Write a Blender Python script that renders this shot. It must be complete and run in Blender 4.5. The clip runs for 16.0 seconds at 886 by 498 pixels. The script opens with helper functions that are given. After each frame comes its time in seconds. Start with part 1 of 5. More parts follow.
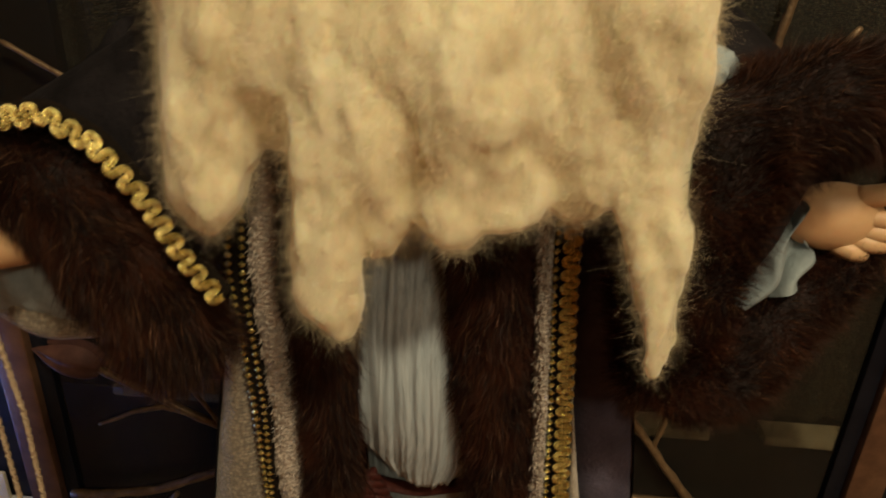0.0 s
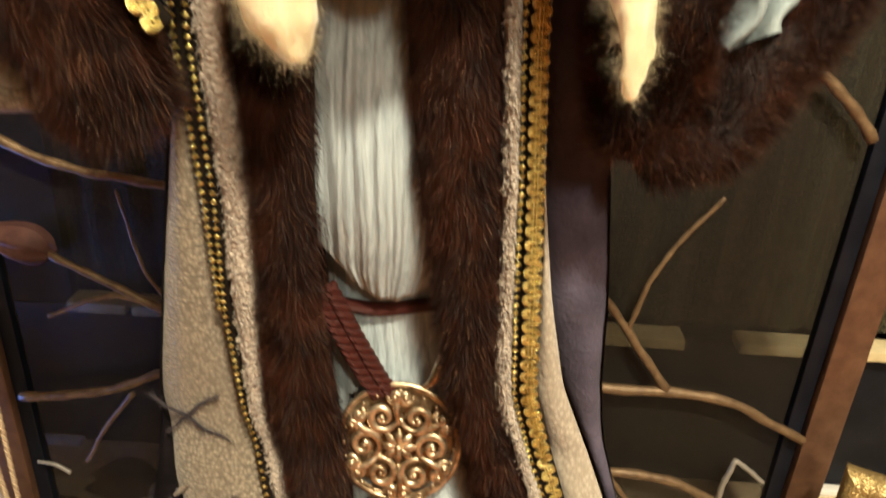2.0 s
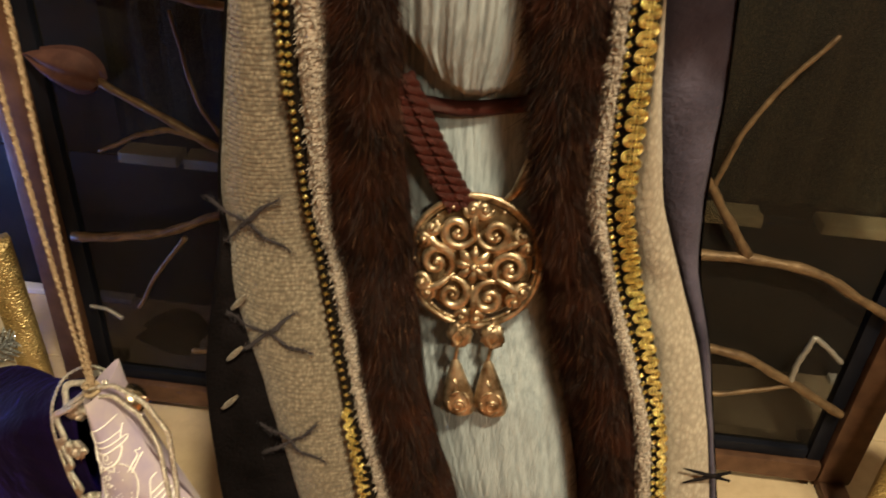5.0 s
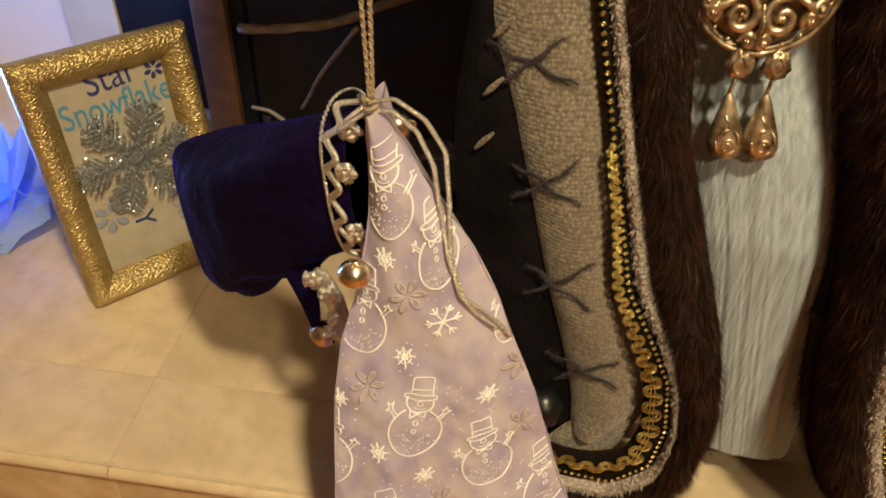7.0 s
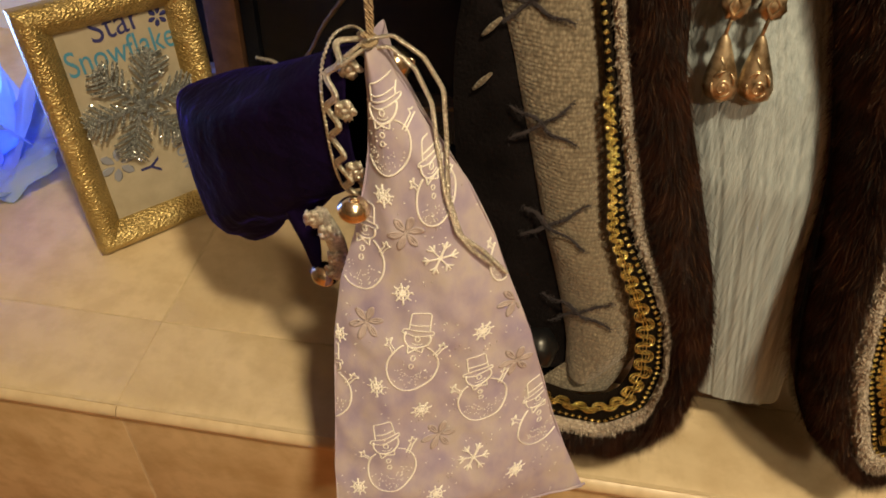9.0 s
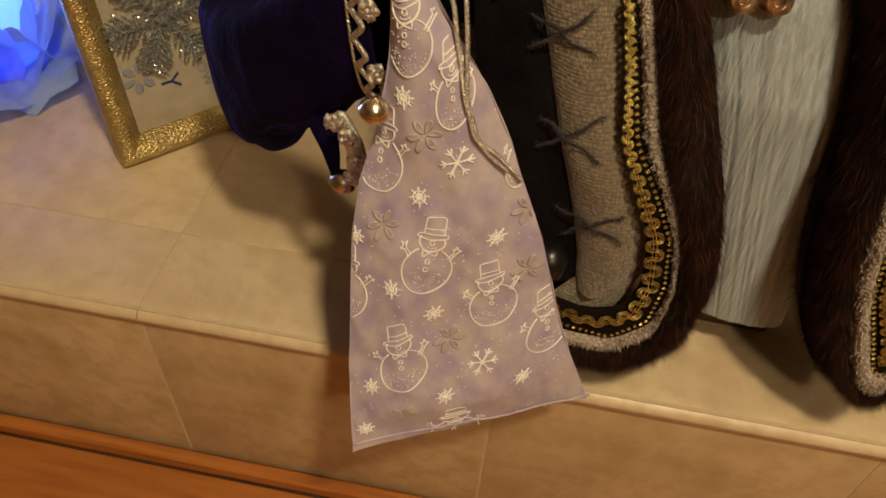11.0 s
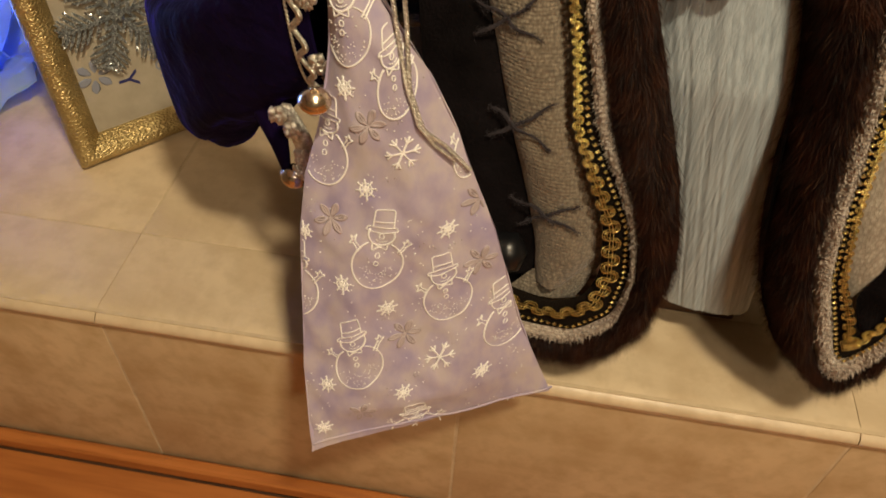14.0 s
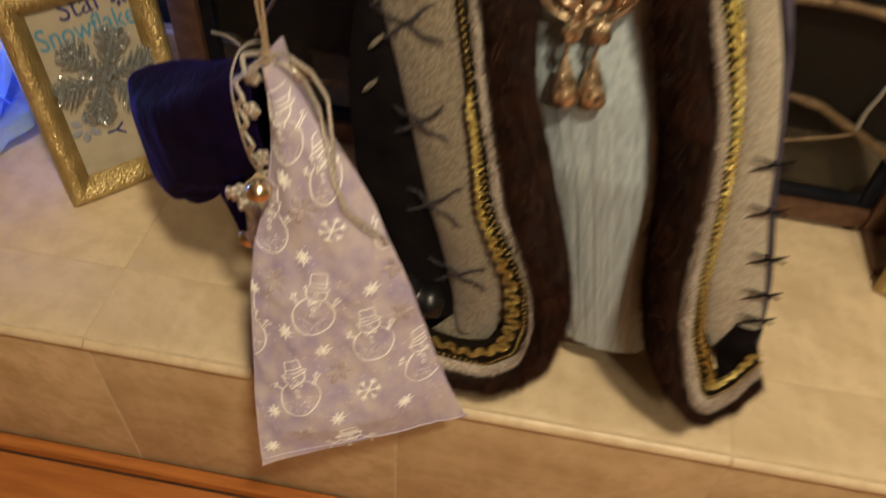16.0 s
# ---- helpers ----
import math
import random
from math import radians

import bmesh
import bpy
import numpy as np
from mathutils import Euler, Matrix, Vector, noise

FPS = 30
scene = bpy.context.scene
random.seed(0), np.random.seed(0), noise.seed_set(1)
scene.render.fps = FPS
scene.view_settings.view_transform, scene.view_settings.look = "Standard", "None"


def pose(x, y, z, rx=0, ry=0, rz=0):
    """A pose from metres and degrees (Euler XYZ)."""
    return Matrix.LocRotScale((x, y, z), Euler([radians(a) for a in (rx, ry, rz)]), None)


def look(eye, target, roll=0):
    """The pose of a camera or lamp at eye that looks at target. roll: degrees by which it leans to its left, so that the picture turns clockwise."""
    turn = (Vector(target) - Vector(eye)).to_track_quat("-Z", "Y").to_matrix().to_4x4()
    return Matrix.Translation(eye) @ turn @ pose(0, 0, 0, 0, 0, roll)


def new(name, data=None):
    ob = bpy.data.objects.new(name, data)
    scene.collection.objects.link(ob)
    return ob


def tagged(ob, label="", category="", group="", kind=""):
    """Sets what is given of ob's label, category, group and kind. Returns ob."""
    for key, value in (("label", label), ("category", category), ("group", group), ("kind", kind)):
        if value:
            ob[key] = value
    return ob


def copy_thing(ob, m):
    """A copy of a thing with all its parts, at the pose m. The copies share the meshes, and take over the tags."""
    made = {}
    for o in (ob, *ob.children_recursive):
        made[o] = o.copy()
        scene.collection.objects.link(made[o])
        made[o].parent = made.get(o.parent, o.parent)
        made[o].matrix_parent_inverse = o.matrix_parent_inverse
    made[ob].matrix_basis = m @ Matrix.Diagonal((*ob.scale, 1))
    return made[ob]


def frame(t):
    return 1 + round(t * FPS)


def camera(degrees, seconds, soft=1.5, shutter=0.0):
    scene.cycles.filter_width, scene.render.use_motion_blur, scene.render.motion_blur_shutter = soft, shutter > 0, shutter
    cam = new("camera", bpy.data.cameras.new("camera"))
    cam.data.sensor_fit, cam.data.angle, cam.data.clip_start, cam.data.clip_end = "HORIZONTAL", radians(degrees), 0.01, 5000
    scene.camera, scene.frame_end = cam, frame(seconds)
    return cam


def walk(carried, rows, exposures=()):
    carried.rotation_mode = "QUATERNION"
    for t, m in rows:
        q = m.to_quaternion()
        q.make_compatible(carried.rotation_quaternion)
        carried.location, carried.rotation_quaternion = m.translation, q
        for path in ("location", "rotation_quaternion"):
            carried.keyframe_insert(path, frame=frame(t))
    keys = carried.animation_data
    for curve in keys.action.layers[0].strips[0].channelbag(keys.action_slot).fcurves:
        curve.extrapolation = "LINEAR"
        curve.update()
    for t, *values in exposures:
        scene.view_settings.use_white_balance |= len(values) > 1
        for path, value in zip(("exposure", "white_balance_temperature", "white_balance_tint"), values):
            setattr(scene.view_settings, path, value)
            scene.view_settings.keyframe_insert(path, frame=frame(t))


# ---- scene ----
cam = camera(60.0, 16.0, soft=1.65, shutter=0.85)
PATH = [
    (0, (0.02, 0.098, 1.024), (-0.082, 1.883, 0.127), 2.3),
    (0.5, (0.012, 0.079, 0.999), (-0.1, 1.888, 0.153), 2.8),
    (1, (0.022, 0.055, 0.958), (-0.059, 1.872, 0.126), 2.9),
    (1.5, (0.027, 0.059, 0.932), (-0.024, 1.87, 0.083), 2.9),
    (2, (0.031, 0.072, 0.909), (-0.003, 1.865, 0.024), 3.0),
    (2.5, (0.041, 0.08, 0.878), (0.004, 1.836, -0.078), 2.6),
    (3, (0.041, 0.087, 0.847), (-0.016, 1.817, -0.156), 2.4),
    (3.2, (0.037, 0.089, 0.843), (-0.025, 1.807, -0.179), 2.6),
    (5.5, (-0.01, 0.071, 0.823), (-0.138, 1.737, -0.277), 3.9),
    (6, (-0.054, 0.037, 0.8), (-0.184, 1.662, -0.357), 3.4),
    (6.5, (-0.09, 0.024, 0.755), (-0.279, 1.565, -0.505), 2.9),
    (7, (-0.101, 0.029, 0.742), (-0.305, 1.531, -0.562), 2.5),
    (7.5, (-0.104, 0.017, 0.74), (-0.316, 1.492, -0.594), 2.5),
    (8, (-0.101, 0.015, 0.745), (-0.314, 1.484, -0.596), 2.6),
    (8.5, (-0.097, 0.011, 0.738), (-0.298, 1.464, -0.621), 2.9),
    (9, (-0.093, 0.012, 0.736), (-0.301, 1.457, -0.632), 2.7),
    (9.5, (-0.095, -0.002, 0.732), (-0.325, 1.402, -0.673), 2.7),
    (10, (-0.093, -0.016, 0.731), (-0.316, 1.36, -0.704), 3.8),
    (12.5, (-0.081, -0.007, 0.717), (-0.279, 1.33, -0.757), 3.6),
    (13, (-0.071, -0.004, 0.726), (-0.261, 1.343, -0.739), 3.6),
    (13.5, (-0.068, -0.001, 0.726), (-0.261, 1.359, -0.729), 3.6),
    (14, (-0.066, -0.005, 0.718), (-0.259, 1.34, -0.75), 3.2),
    (14.5, (-0.074, -0.007, 0.718), (-0.268, 1.321, -0.765), 3.3),
    (15, (-0.076, -0.009, 0.725), (-0.273, 1.308, -0.767), 3.2),
    (15.5, (-0.051, -0.011, 0.75), (-0.243, 1.303, -0.745), 3.4),
    (16, (-0.012, -0.03, 0.827), (-0.193, 1.305, -0.652), 4.6),
]

walk(cam, [(t, look(eye, target, roll)) for t, eye, target, roll in PATH],
     exposures=[(0, -1.17, 7050, 10), (0.5, -0.97, 6950, 10), (1.0, -0.42, 6600, 10), (1.5, 0.36, 6300, 10), (2.0, 0.5, 6250, 9), (2.5, 0.8, 6250, 9), (3.0, 0.28, 6400, 9), (5.5, -0.2, 7050, 9), (7.0, -0.26, 7250, 9), (8.0, -0.5, 7500, 10), (9.0, -0.46, 7550, 10), (9.5, -0.5, 7400, 11), (10.0, -0.88, 8000, 13), (12.5, -0.68, 6950, 13), (14.5, -0.56, 6800, 13), (16.0, -0.57, 6700, 11)])

# ---- light ----
world = bpy.data.worlds.new("room_dark")
world.use_nodes = True
world.node_tree.nodes["Background"].inputs[0].default_value = (0.003, 0.0025, 0.002, 1)
world.node_tree.nodes["Background"].inputs[1].default_value = 1.0
scene.world = world
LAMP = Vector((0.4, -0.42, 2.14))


def area_lamp(name, m, size, energy, colour):
    d = bpy.data.lights.new(name, "AREA")
    d.shape, d.size, d.energy, d.color = "DISK", size, energy, colour
    ob = new(name, d)
    ob.matrix_world = m
    return ob


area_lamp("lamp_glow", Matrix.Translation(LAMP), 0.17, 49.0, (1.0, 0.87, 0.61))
# added fill lamp, no source seen there: lights the front from farther back
FILL_LAMP = Vector((0.9, -1.6, 2.14))
area_lamp("lamp_glow", look(FILL_LAMP, (0, 0.3, 0.5)), 0.2, 25.0, (1.0, 0.87, 0.61))
blue = bpy.data.lights.new("led_glow", "POINT")
blue.energy, blue.color, blue.shadow_soft_size = 3.9, (0.18, 0.36, 1.0), 0.03
new("led_glow", blue).location = (-0.74, 0.61, 0.345)


# ---- materials ----
class Mat:
    """A node material with a small vocabulary for colour mixes and bumps."""

    def __init__(self, name, colour, rough=0.6, metal=0.0, **more):
        self.m = bpy.data.materials.new(name)
        self.m.use_nodes = True
        self.t = self.m.node_tree
        self.b = self.t.nodes["Principled BSDF"]
        self.b.inputs["Base Color"].default_value = (*colour, 1)
        self.b.inputs["Roughness"].default_value = rough
        self.b.inputs["Metallic"].default_value = metal
        for k, v in more.items():
            self.b.inputs[k.replace("_", " ")].default_value = v
        self.normal = None

    def node(self, kind, **props):
        n = self.t.nodes.new(kind)
        for k, v in props.items():
            if k == "op":
                n.operation = v
            elif k == "bands":
                n.bands_direction = v
            elif k == "feature":
                n.feature = v
            else:
                n.inputs[k].default_value = v
        return n

    def coord(self, scale=(1, 1, 1), turn=(0, 0, 0), which="Object"):
        c, p = self.t.nodes.new("ShaderNodeTexCoord"), self.t.nodes.new("ShaderNodeMapping")
        p.inputs["Scale"].default_value, p.inputs["Rotation"].default_value = scale, turn
        self.t.links.new(c.outputs[which], p.inputs[0])
        return p.outputs[0]

    def noise(self, scale, detail=4, at=None, rough=0.55):
        n = self.node("ShaderNodeTexNoise", Scale=scale, Detail=detail, Roughness=rough)
        self.t.links.new(at or self.coord(), n.inputs["Vector"])
        return n.outputs["Fac"]

    def voronoi(self, scale, at=None, feature="F1"):
        n = self.node("ShaderNodeTexVoronoi", feature=feature, Scale=scale)
        self.t.links.new(at or self.coord(), n.inputs["Vector"])
        return n.outputs["Distance"]

    def wave(self, scale, bands="Z", distortion=1.0, at=None):
        n = self.node("ShaderNodeTexWave", bands=bands, Scale=scale, Distortion=distortion, Detail=2)
        self.t.links.new(at or self.coord(), n.inputs["Vector"])
        return n.outputs["Fac"]

    def ramp(self, fac, stops):
        n = self.t.nodes.new("ShaderNodeValToRGB")
        e = n.color_ramp.elements
        while len(e) < len(stops):
            e.new(0.5)
        for s, (p, c) in zip(e, stops):
            s.position, s.color = p, (*c, 1)
        self.t.links.new(fac, n.inputs[0])
        return n.outputs[0]

    def mix(self, fac, a, b, blend="MIX"):
        n = self.t.nodes.new("ShaderNodeMix")
        n.data_type, n.blend_type = "RGBA", blend
        for sock, v in ((n.inputs[0], fac), (n.inputs[6], a), (n.inputs[7], b)):
            if isinstance(v, (int, float)):
                sock.default_value = v
            elif isinstance(v, tuple):
                sock.default_value = (*v, 1)
            else:
                self.t.links.new(v, sock)
        return n.outputs[2]

    def island(self):
        return self.t.nodes.new("ShaderNodeNewGeometry").outputs["Random Per Island"]

    def random(self):
        return self.t.nodes.new("ShaderNodeObjectInfo").outputs["Random"]

    def base(self, sock):
        self.t.links.new(sock, self.b.inputs["Base Color"])
        return self

    def gloss(self, fac, lo, hi):
        n = self.node("ShaderNodeMapRange", **{"To Min": lo, "To Max": hi})
        self.t.links.new(fac, n.inputs[0])
        self.t.links.new(n.outputs[0], self.b.inputs["Roughness"])
        return self

    def bump(self, height, strength=0.4, dist=0.001):
        n = self.node("ShaderNodeBump", Strength=strength, Distance=dist)
        self.t.links.new(height, n.inputs["Height"])
        if self.normal:
            self.t.links.new(self.normal, n.inputs["Normal"])
        self.normal = n.outputs[0]
        self.t.links.new(self.normal, self.b.inputs["Normal"])
        return self

    def shine_through(self, colour, amount):
        """Lets light pass to the other side of a thin sheet."""
        tr = self.t.nodes.new("ShaderNodeBsdfTranslucent")
        tr.inputs[0].default_value = (*colour, 1)
        ms = self.t.nodes.new("ShaderNodeMixShader")
        ms.inputs[0].default_value = amount
        out = self.t.nodes["Material Output"]
        self.t.links.new(self.b.outputs[0], ms.inputs[1])
        self.t.links.new(tr.outputs[0], ms.inputs[2])
        self.t.links.new(ms.outputs[0], out.inputs[0])
        return self


def stone_tile(name, light, dark, rough):
    m = Mat(name, light, rough)
    cloud = m.noise(13, 7)
    fine = m.noise(48, 6)
    c = m.ramp(cloud, [(0.3, dark), (0.52, light), (0.75, tuple(min(1, v * 1.12) for v in light))])
    c = m.mix(m.ramp(fine, [(0.45, (0, 0, 0)), (0.68, (0.6, 0.6, 0.6))]), c, dark)
    c = m.mix(m.ramp(m.random(), [(0, (0.0, 0, 0)), (1, (0.25, 0.25, 0.25))]), c, tuple(v * 0.86 for v in light))
    m.base(c).gloss(fine, rough - 0.1, rough + 0.18)
    m.bump(m.noise(26, 5), 0.25, 0.002).bump(m.noise(320, 3), 0.15, 0.0004)
    return m.m


# riser copy of the tile: shade on the upright face put into its colour
SHADED_TILE = stone_tile("shaded_ceramic", (0.60, 0.445, 0.265), (0.43, 0.285, 0.14), 0.40)
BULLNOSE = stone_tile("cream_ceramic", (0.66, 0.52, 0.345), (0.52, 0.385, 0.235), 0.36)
g = Mat("grout", (0.48, 0.37, 0.23), 0.9)
GROUT = g.base(g.ramp(g.noise(80), [(0.3, (0.53, 0.41, 0.265)), (0.7, (0.63, 0.50, 0.325))])).bump(g.noise(400), 0.4, 0.0006).m


def wood(name, light, dark, rough=0.35, along=(1, 14, 14)):
    m = Mat(name, light, rough)
    at = m.coord(along)
    grain = m.noise(7, 6, at)
    c = m.ramp(grain, [(0.32, dark), (0.55, light), (0.8, tuple(v * 1.15 for v in light))])
    c = m.mix(m.ramp(m.random(), [(0, (0, 0, 0)), (1, (0.5, 0.5, 0.5))]), c, tuple(v * 0.72 for v in light))
    m.base(c).gloss(grain, rough - 0.08, rough + 0.15).bump(m.noise(30, 4, at), 0.15, 0.0008)
    return m.m


OAK = wood("orange_oak", (0.46, 0.16, 0.04), (0.30, 0.09, 0.02))
DARKWOOD = wood("dark_wood", (0.10, 0.045, 0.02), (0.05, 0.02, 0.01), 0.5)
w = Mat("white_wall_paint", (0.74, 0.72, 0.68), 0.75)
WALL = w.base(w.ramp(w.noise(3, 5), [(0.3, (0.7, 0.68, 0.63)), (0.7, (0.77, 0.75, 0.71))])).bump(w.noise(140, 3), 0.15, 0.0008).m
# tone for the walls out of view, chosen dark to cut bounced light
w = Mat("unseen_wall_tan", (0.34, 0.28, 0.21), 0.8)
TAN = w.base(w.ramp(w.noise(3, 5), [(0.3, (0.20, 0.16, 0.12)), (0.7, (0.26, 0.21, 0.155))])).bump(w.noise(140, 3), 0.15, 0.0008).m
w = Mat("cream_trim_paint", (0.62, 0.55, 0.40), 0.45)
TRIM = w.base(w.ramp(w.noise(14, 5), [(0.3, (0.55, 0.48, 0.34)), (0.7, (0.66, 0.59, 0.44))])).bump(w.noise(90), 0.1, 0.0006).m
w = Mat("black_enamel", (0.012, 0.013, 0.019), 0.42, Specular_IOR_Level=0.12)
BLACK = w.base(w.ramp(w.noise(22, 5), [(0.3, (0.004, 0.005, 0.009)), (0.75, (0.012, 0.013, 0.020))])).gloss(w.noise(40), 0.35, 0.6).m
w = Mat("olive_mesh_curtain", (0.07, 0.062, 0.036), 0.6, 0.35)
CURTAIN = w.base(w.ramp(w.voronoi(330), [(0.15, (0.15, 0.135, 0.075)), (0.55, (0.03, 0.027, 0.015))])).bump(w.voronoi(330), 0.8, 0.002).bump(w.noise(25, 4), 0.5, 0.006).m
w = Mat("brass_strip", (0.75, 0.62, 0.36), 0.45, 0.15)
STRIP = w.base(w.ramp(w.noise(50, 4), [(0.3, (0.62, 0.5, 0.28)), (0.7, (0.8, 0.68, 0.42))])).m
w = Mat("soot", (0.012, 0.011, 0.010), 0.95)
SOOT = w.base(w.ramp(w.noise(10), [(0.3, (0.006, 0.006, 0.005)), (0.7, (0.02, 0.018, 0.015))])).m
w = Mat("bronze_powder_coat", (0.17, 0.085, 0.05), 0.5, 0.35)
BRONZE = w.base(w.ramp(w.noise(60, 5), [(0.3, (0.095, 0.046, 0.028)), (0.7, (0.17, 0.088, 0.052))])).bump(w.noise(500, 3), 0.35, 0.0006).m
w = Mat("antique_twig_metal", (0.24, 0.15, 0.08), 0.5, 0.4)
TWIG = w.base(w.ramp(w.noise(90, 5), [(0.3, (0.10, 0.06, 0.032)), (0.7, (0.23, 0.15, 0.08))])).bump(w.noise(220, 4), 0.7, 0.0015).m
w = Mat("copper_leaf_metal", (0.17, 0.075, 0.045), 0.65, 0.1, Specular_IOR_Level=0.2)
COPPER = w.base(w.ramp(w.noise(70, 5), [(0.3, (0.055, 0.024, 0.022)), (0.7, (0.115, 0.052, 0.042))])).bump(w.noise(160), 0.5, 0.001).m
w = Mat("silver_twig", (0.30, 0.28, 0.25), 0.5, 0.4)
SILVERTWIG = w.bump(w.noise(300), 0.5, 0.001).m


def screen_mesh():
    """Fine black wire cloth: strands with open cells between."""
    m = Mat("wire_cloth", (0.012, 0.010, 0.007), 0.6, 0.2)
    tp = m.t.nodes.new("ShaderNodeBsdfTransparent")
    ms = m.t.nodes.new("ShaderNodeMixShader")
    wx, wz = m.wave(260, "X", 0.0), m.wave(260, "Z", 0.0)
    mx = m.node("ShaderNodeMath", op="MINIMUM")
    m.t.links.new(wx, mx.inputs[0]), m.t.links.new(wz, mx.inputs[1])
    r = m.node("ShaderNodeMapRange", **{"From Min": 0.1, "From Max": 0.6, "To Min": 0.2, "To Max": 0.95})
    m.t.links.new(mx.outputs[0], r.inputs[0])
    m.t.links.new(r.outputs[0], ms.inputs[0])
    m.t.links.new(m.b.outputs[0], ms.inputs[1]), m.t.links.new(tp.outputs[0], ms.inputs[2])
    m.t.links.new(ms.outputs[0], m.t.nodes["Material Output"].inputs[0])
    return m.m


WIRE = screen_mesh()

# cloth, fur and wool of the figure
w = Mat("brown_fur", (0.045, 0.018, 0.011), 0.5, Specular_IOR_Level=0.14)
# last stop: a few pale guard hairs that also stand in for shiny highlights
c = (w.ramp(w.island(), [(0.0, (0.0025, 0.001, 0.0009)), (0.5, (0.0105, 0.0034, 0.0021)), (0.92, (0.033, 0.0095, 0.005)), (1.0, (0.18, 0.09, 0.045))]))
c = w.mix(w.ramp(w.noise(40, 4), [(0.45, (0, 0, 0)), (0.72, (0.5, 0.5, 0.5))]), c, (0.082, 0.023, 0.0095))
w.base(c)
FUR = w.m
w = Mat("dark_underfur_hollow", (0.016, 0.007, 0.005), 0.85)
UNDERFUR_HOLLOW = w.base(w.ramp(w.noise(120, 5), [(0.3, (0.006, 0.0025, 0.002)), (0.7, (0.02, 0.007, 0.005))])).bump(w.noise(420, 4), 1.0, 0.003).m
w = Mat("wool_roving", (0.82, 0.69, 0.45), 0.95, Sheen_Weight=0.4, Subsurface_Weight=0.25, Subsurface_Scale=0.012)
puffs = w.noise(24, 5, w.coord((1.5, 1.5, 0.8)))
c = w.ramp(puffs, [(0.28, (0.72, 0.60, 0.38)), (0.52, (0.81, 0.70, 0.47)), (0.8, (0.88, 0.79, 0.57))])
WOOL = w.base(c).bump(w.noise(70, 5, w.coord((1.4, 1.4, 0.8))), 0.3, 0.004).bump(w.noise(420, 4), 0.35, 0.001).m
w = Mat("wool_fibre", (0.86, 0.74, 0.51), 0.8)
FIBRE = w.base(w.ramp(w.island(), [(0.0, (0.74, 0.62, 0.41)), (1.0, (0.90, 0.81, 0.60))])).shine_through((0.85, 0.72, 0.48), 0.35).m
w = Mat("taupe_chenille", (0.36, 0.30, 0.235), 0.9, Sheen_Weight=0.35)
rib = w.wave(120, "Z", 6.0, w.coord((0.5, 0.5, 1)))
cells = w.voronoi(400, w.coord((1.2, 1, 0.8), (0, 0.5, 0)))
c = w.ramp(cells, [(0.1, (0.30, 0.25, 0.185)), (0.7, (0.125, 0.10, 0.072))])
c = w.mix(w.ramp(w.noise(11, 5), [(0.4, (0, 0, 0)), (0.7, (0.75, 0.75, 0.75))]), c, (0.17, 0.132, 0.09))
CHENILLE = w.base(c).bump(cells, 0.5, 0.0012).bump(rib, 0.3, 0.0010).bump(w.noise(700, 3, w.coord((1, 1, 0.6))), 0.5, 0.0012).m
# paler copy of the chenille, used on the right flap
w = Mat("pale_chenille", (0.50, 0.44, 0.35), 0.9, Sheen_Weight=0.35)
cells = w.voronoi(360, w.coord((1.2, 1, 0.7), (0, -0.5, 0)))
c = w.ramp(cells, [(0.1, (0.47, 0.41, 0.33)), (0.7, (0.30, 0.255, 0.20))])
c = w.mix(w.ramp(w.noise(16, 5), [(0.42, (0, 0, 0)), (0.72, (0.6, 0.6, 0.6))]), c, (0.32, 0.27, 0.205))
PALE_CHENILLE = w.base(c).bump(cells, 0.4, 0.001).bump(w.noise(700, 3, w.coord((1, 1, 0.6))), 0.5, 0.0012).m
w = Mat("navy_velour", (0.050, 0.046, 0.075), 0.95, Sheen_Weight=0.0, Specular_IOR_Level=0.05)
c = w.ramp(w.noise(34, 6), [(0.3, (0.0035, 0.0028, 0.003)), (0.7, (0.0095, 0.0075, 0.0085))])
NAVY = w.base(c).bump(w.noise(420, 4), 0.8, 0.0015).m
w = Mat("plum_velour", (0.125, 0.105, 0.16), 0.9, Sheen_Weight=0.1, Specular_IOR_Level=0.12)
c = w.ramp(w.noise(24, 6), [(0.3, (0.034, 0.029, 0.047)), (0.7, (0.10, 0.086, 0.125))])
PLUM = w.base(c).bump(w.noise(300, 4), 0.7, 0.0015).m
w = Mat("charcoal_velour", (0.032, 0.032, 0.038), 0.95, Sheen_Weight=0.0, Specular_IOR_Level=0.05)
CHARCOAL = w.base(w.ramp(w.noise(40, 5), [(0.3, (0.0065, 0.0055, 0.006)), (0.7, (0.018, 0.0155, 0.017))])).bump(w.noise(300, 4), 0.8, 0.0015).m
w = Mat("ivory_pile", (0.56, 0.465, 0.38), 0.9, Sheen_Weight=0.4)
cells = w.voronoi(420, w.coord((0.6, 1, 1.3)))
PILE = w.base(w.ramp(cells, [(0.1, (0.56, 0.47, 0.385)), (0.65, (0.35, 0.28, 0.225))])).bump(cells, 0.9, 0.0025).bump(w.noise(60), 0.5, 0.004).m
w = Mat("crinkled_silk", (0.50, 0.53, 0.53), 0.5, Sheen_Weight=0.2, Specular_IOR_Level=0.4)
c = w.ramp(w.noise(60, 5, w.coord((5, 5, 0.25))), [(0.3, (0.28, 0.33, 0.365)), (0.55, (0.405, 0.465, 0.50)), (0.8, (0.50, 0.555, 0.58))])
SILK = w.base(c).bump(w.noise(120, 6, w.coord((5, 5, 0.22))), 0.75, 0.002).bump(w.noise(600, 2, w.coord((3, 3, 0.1))), 0.4, 0.0006).m
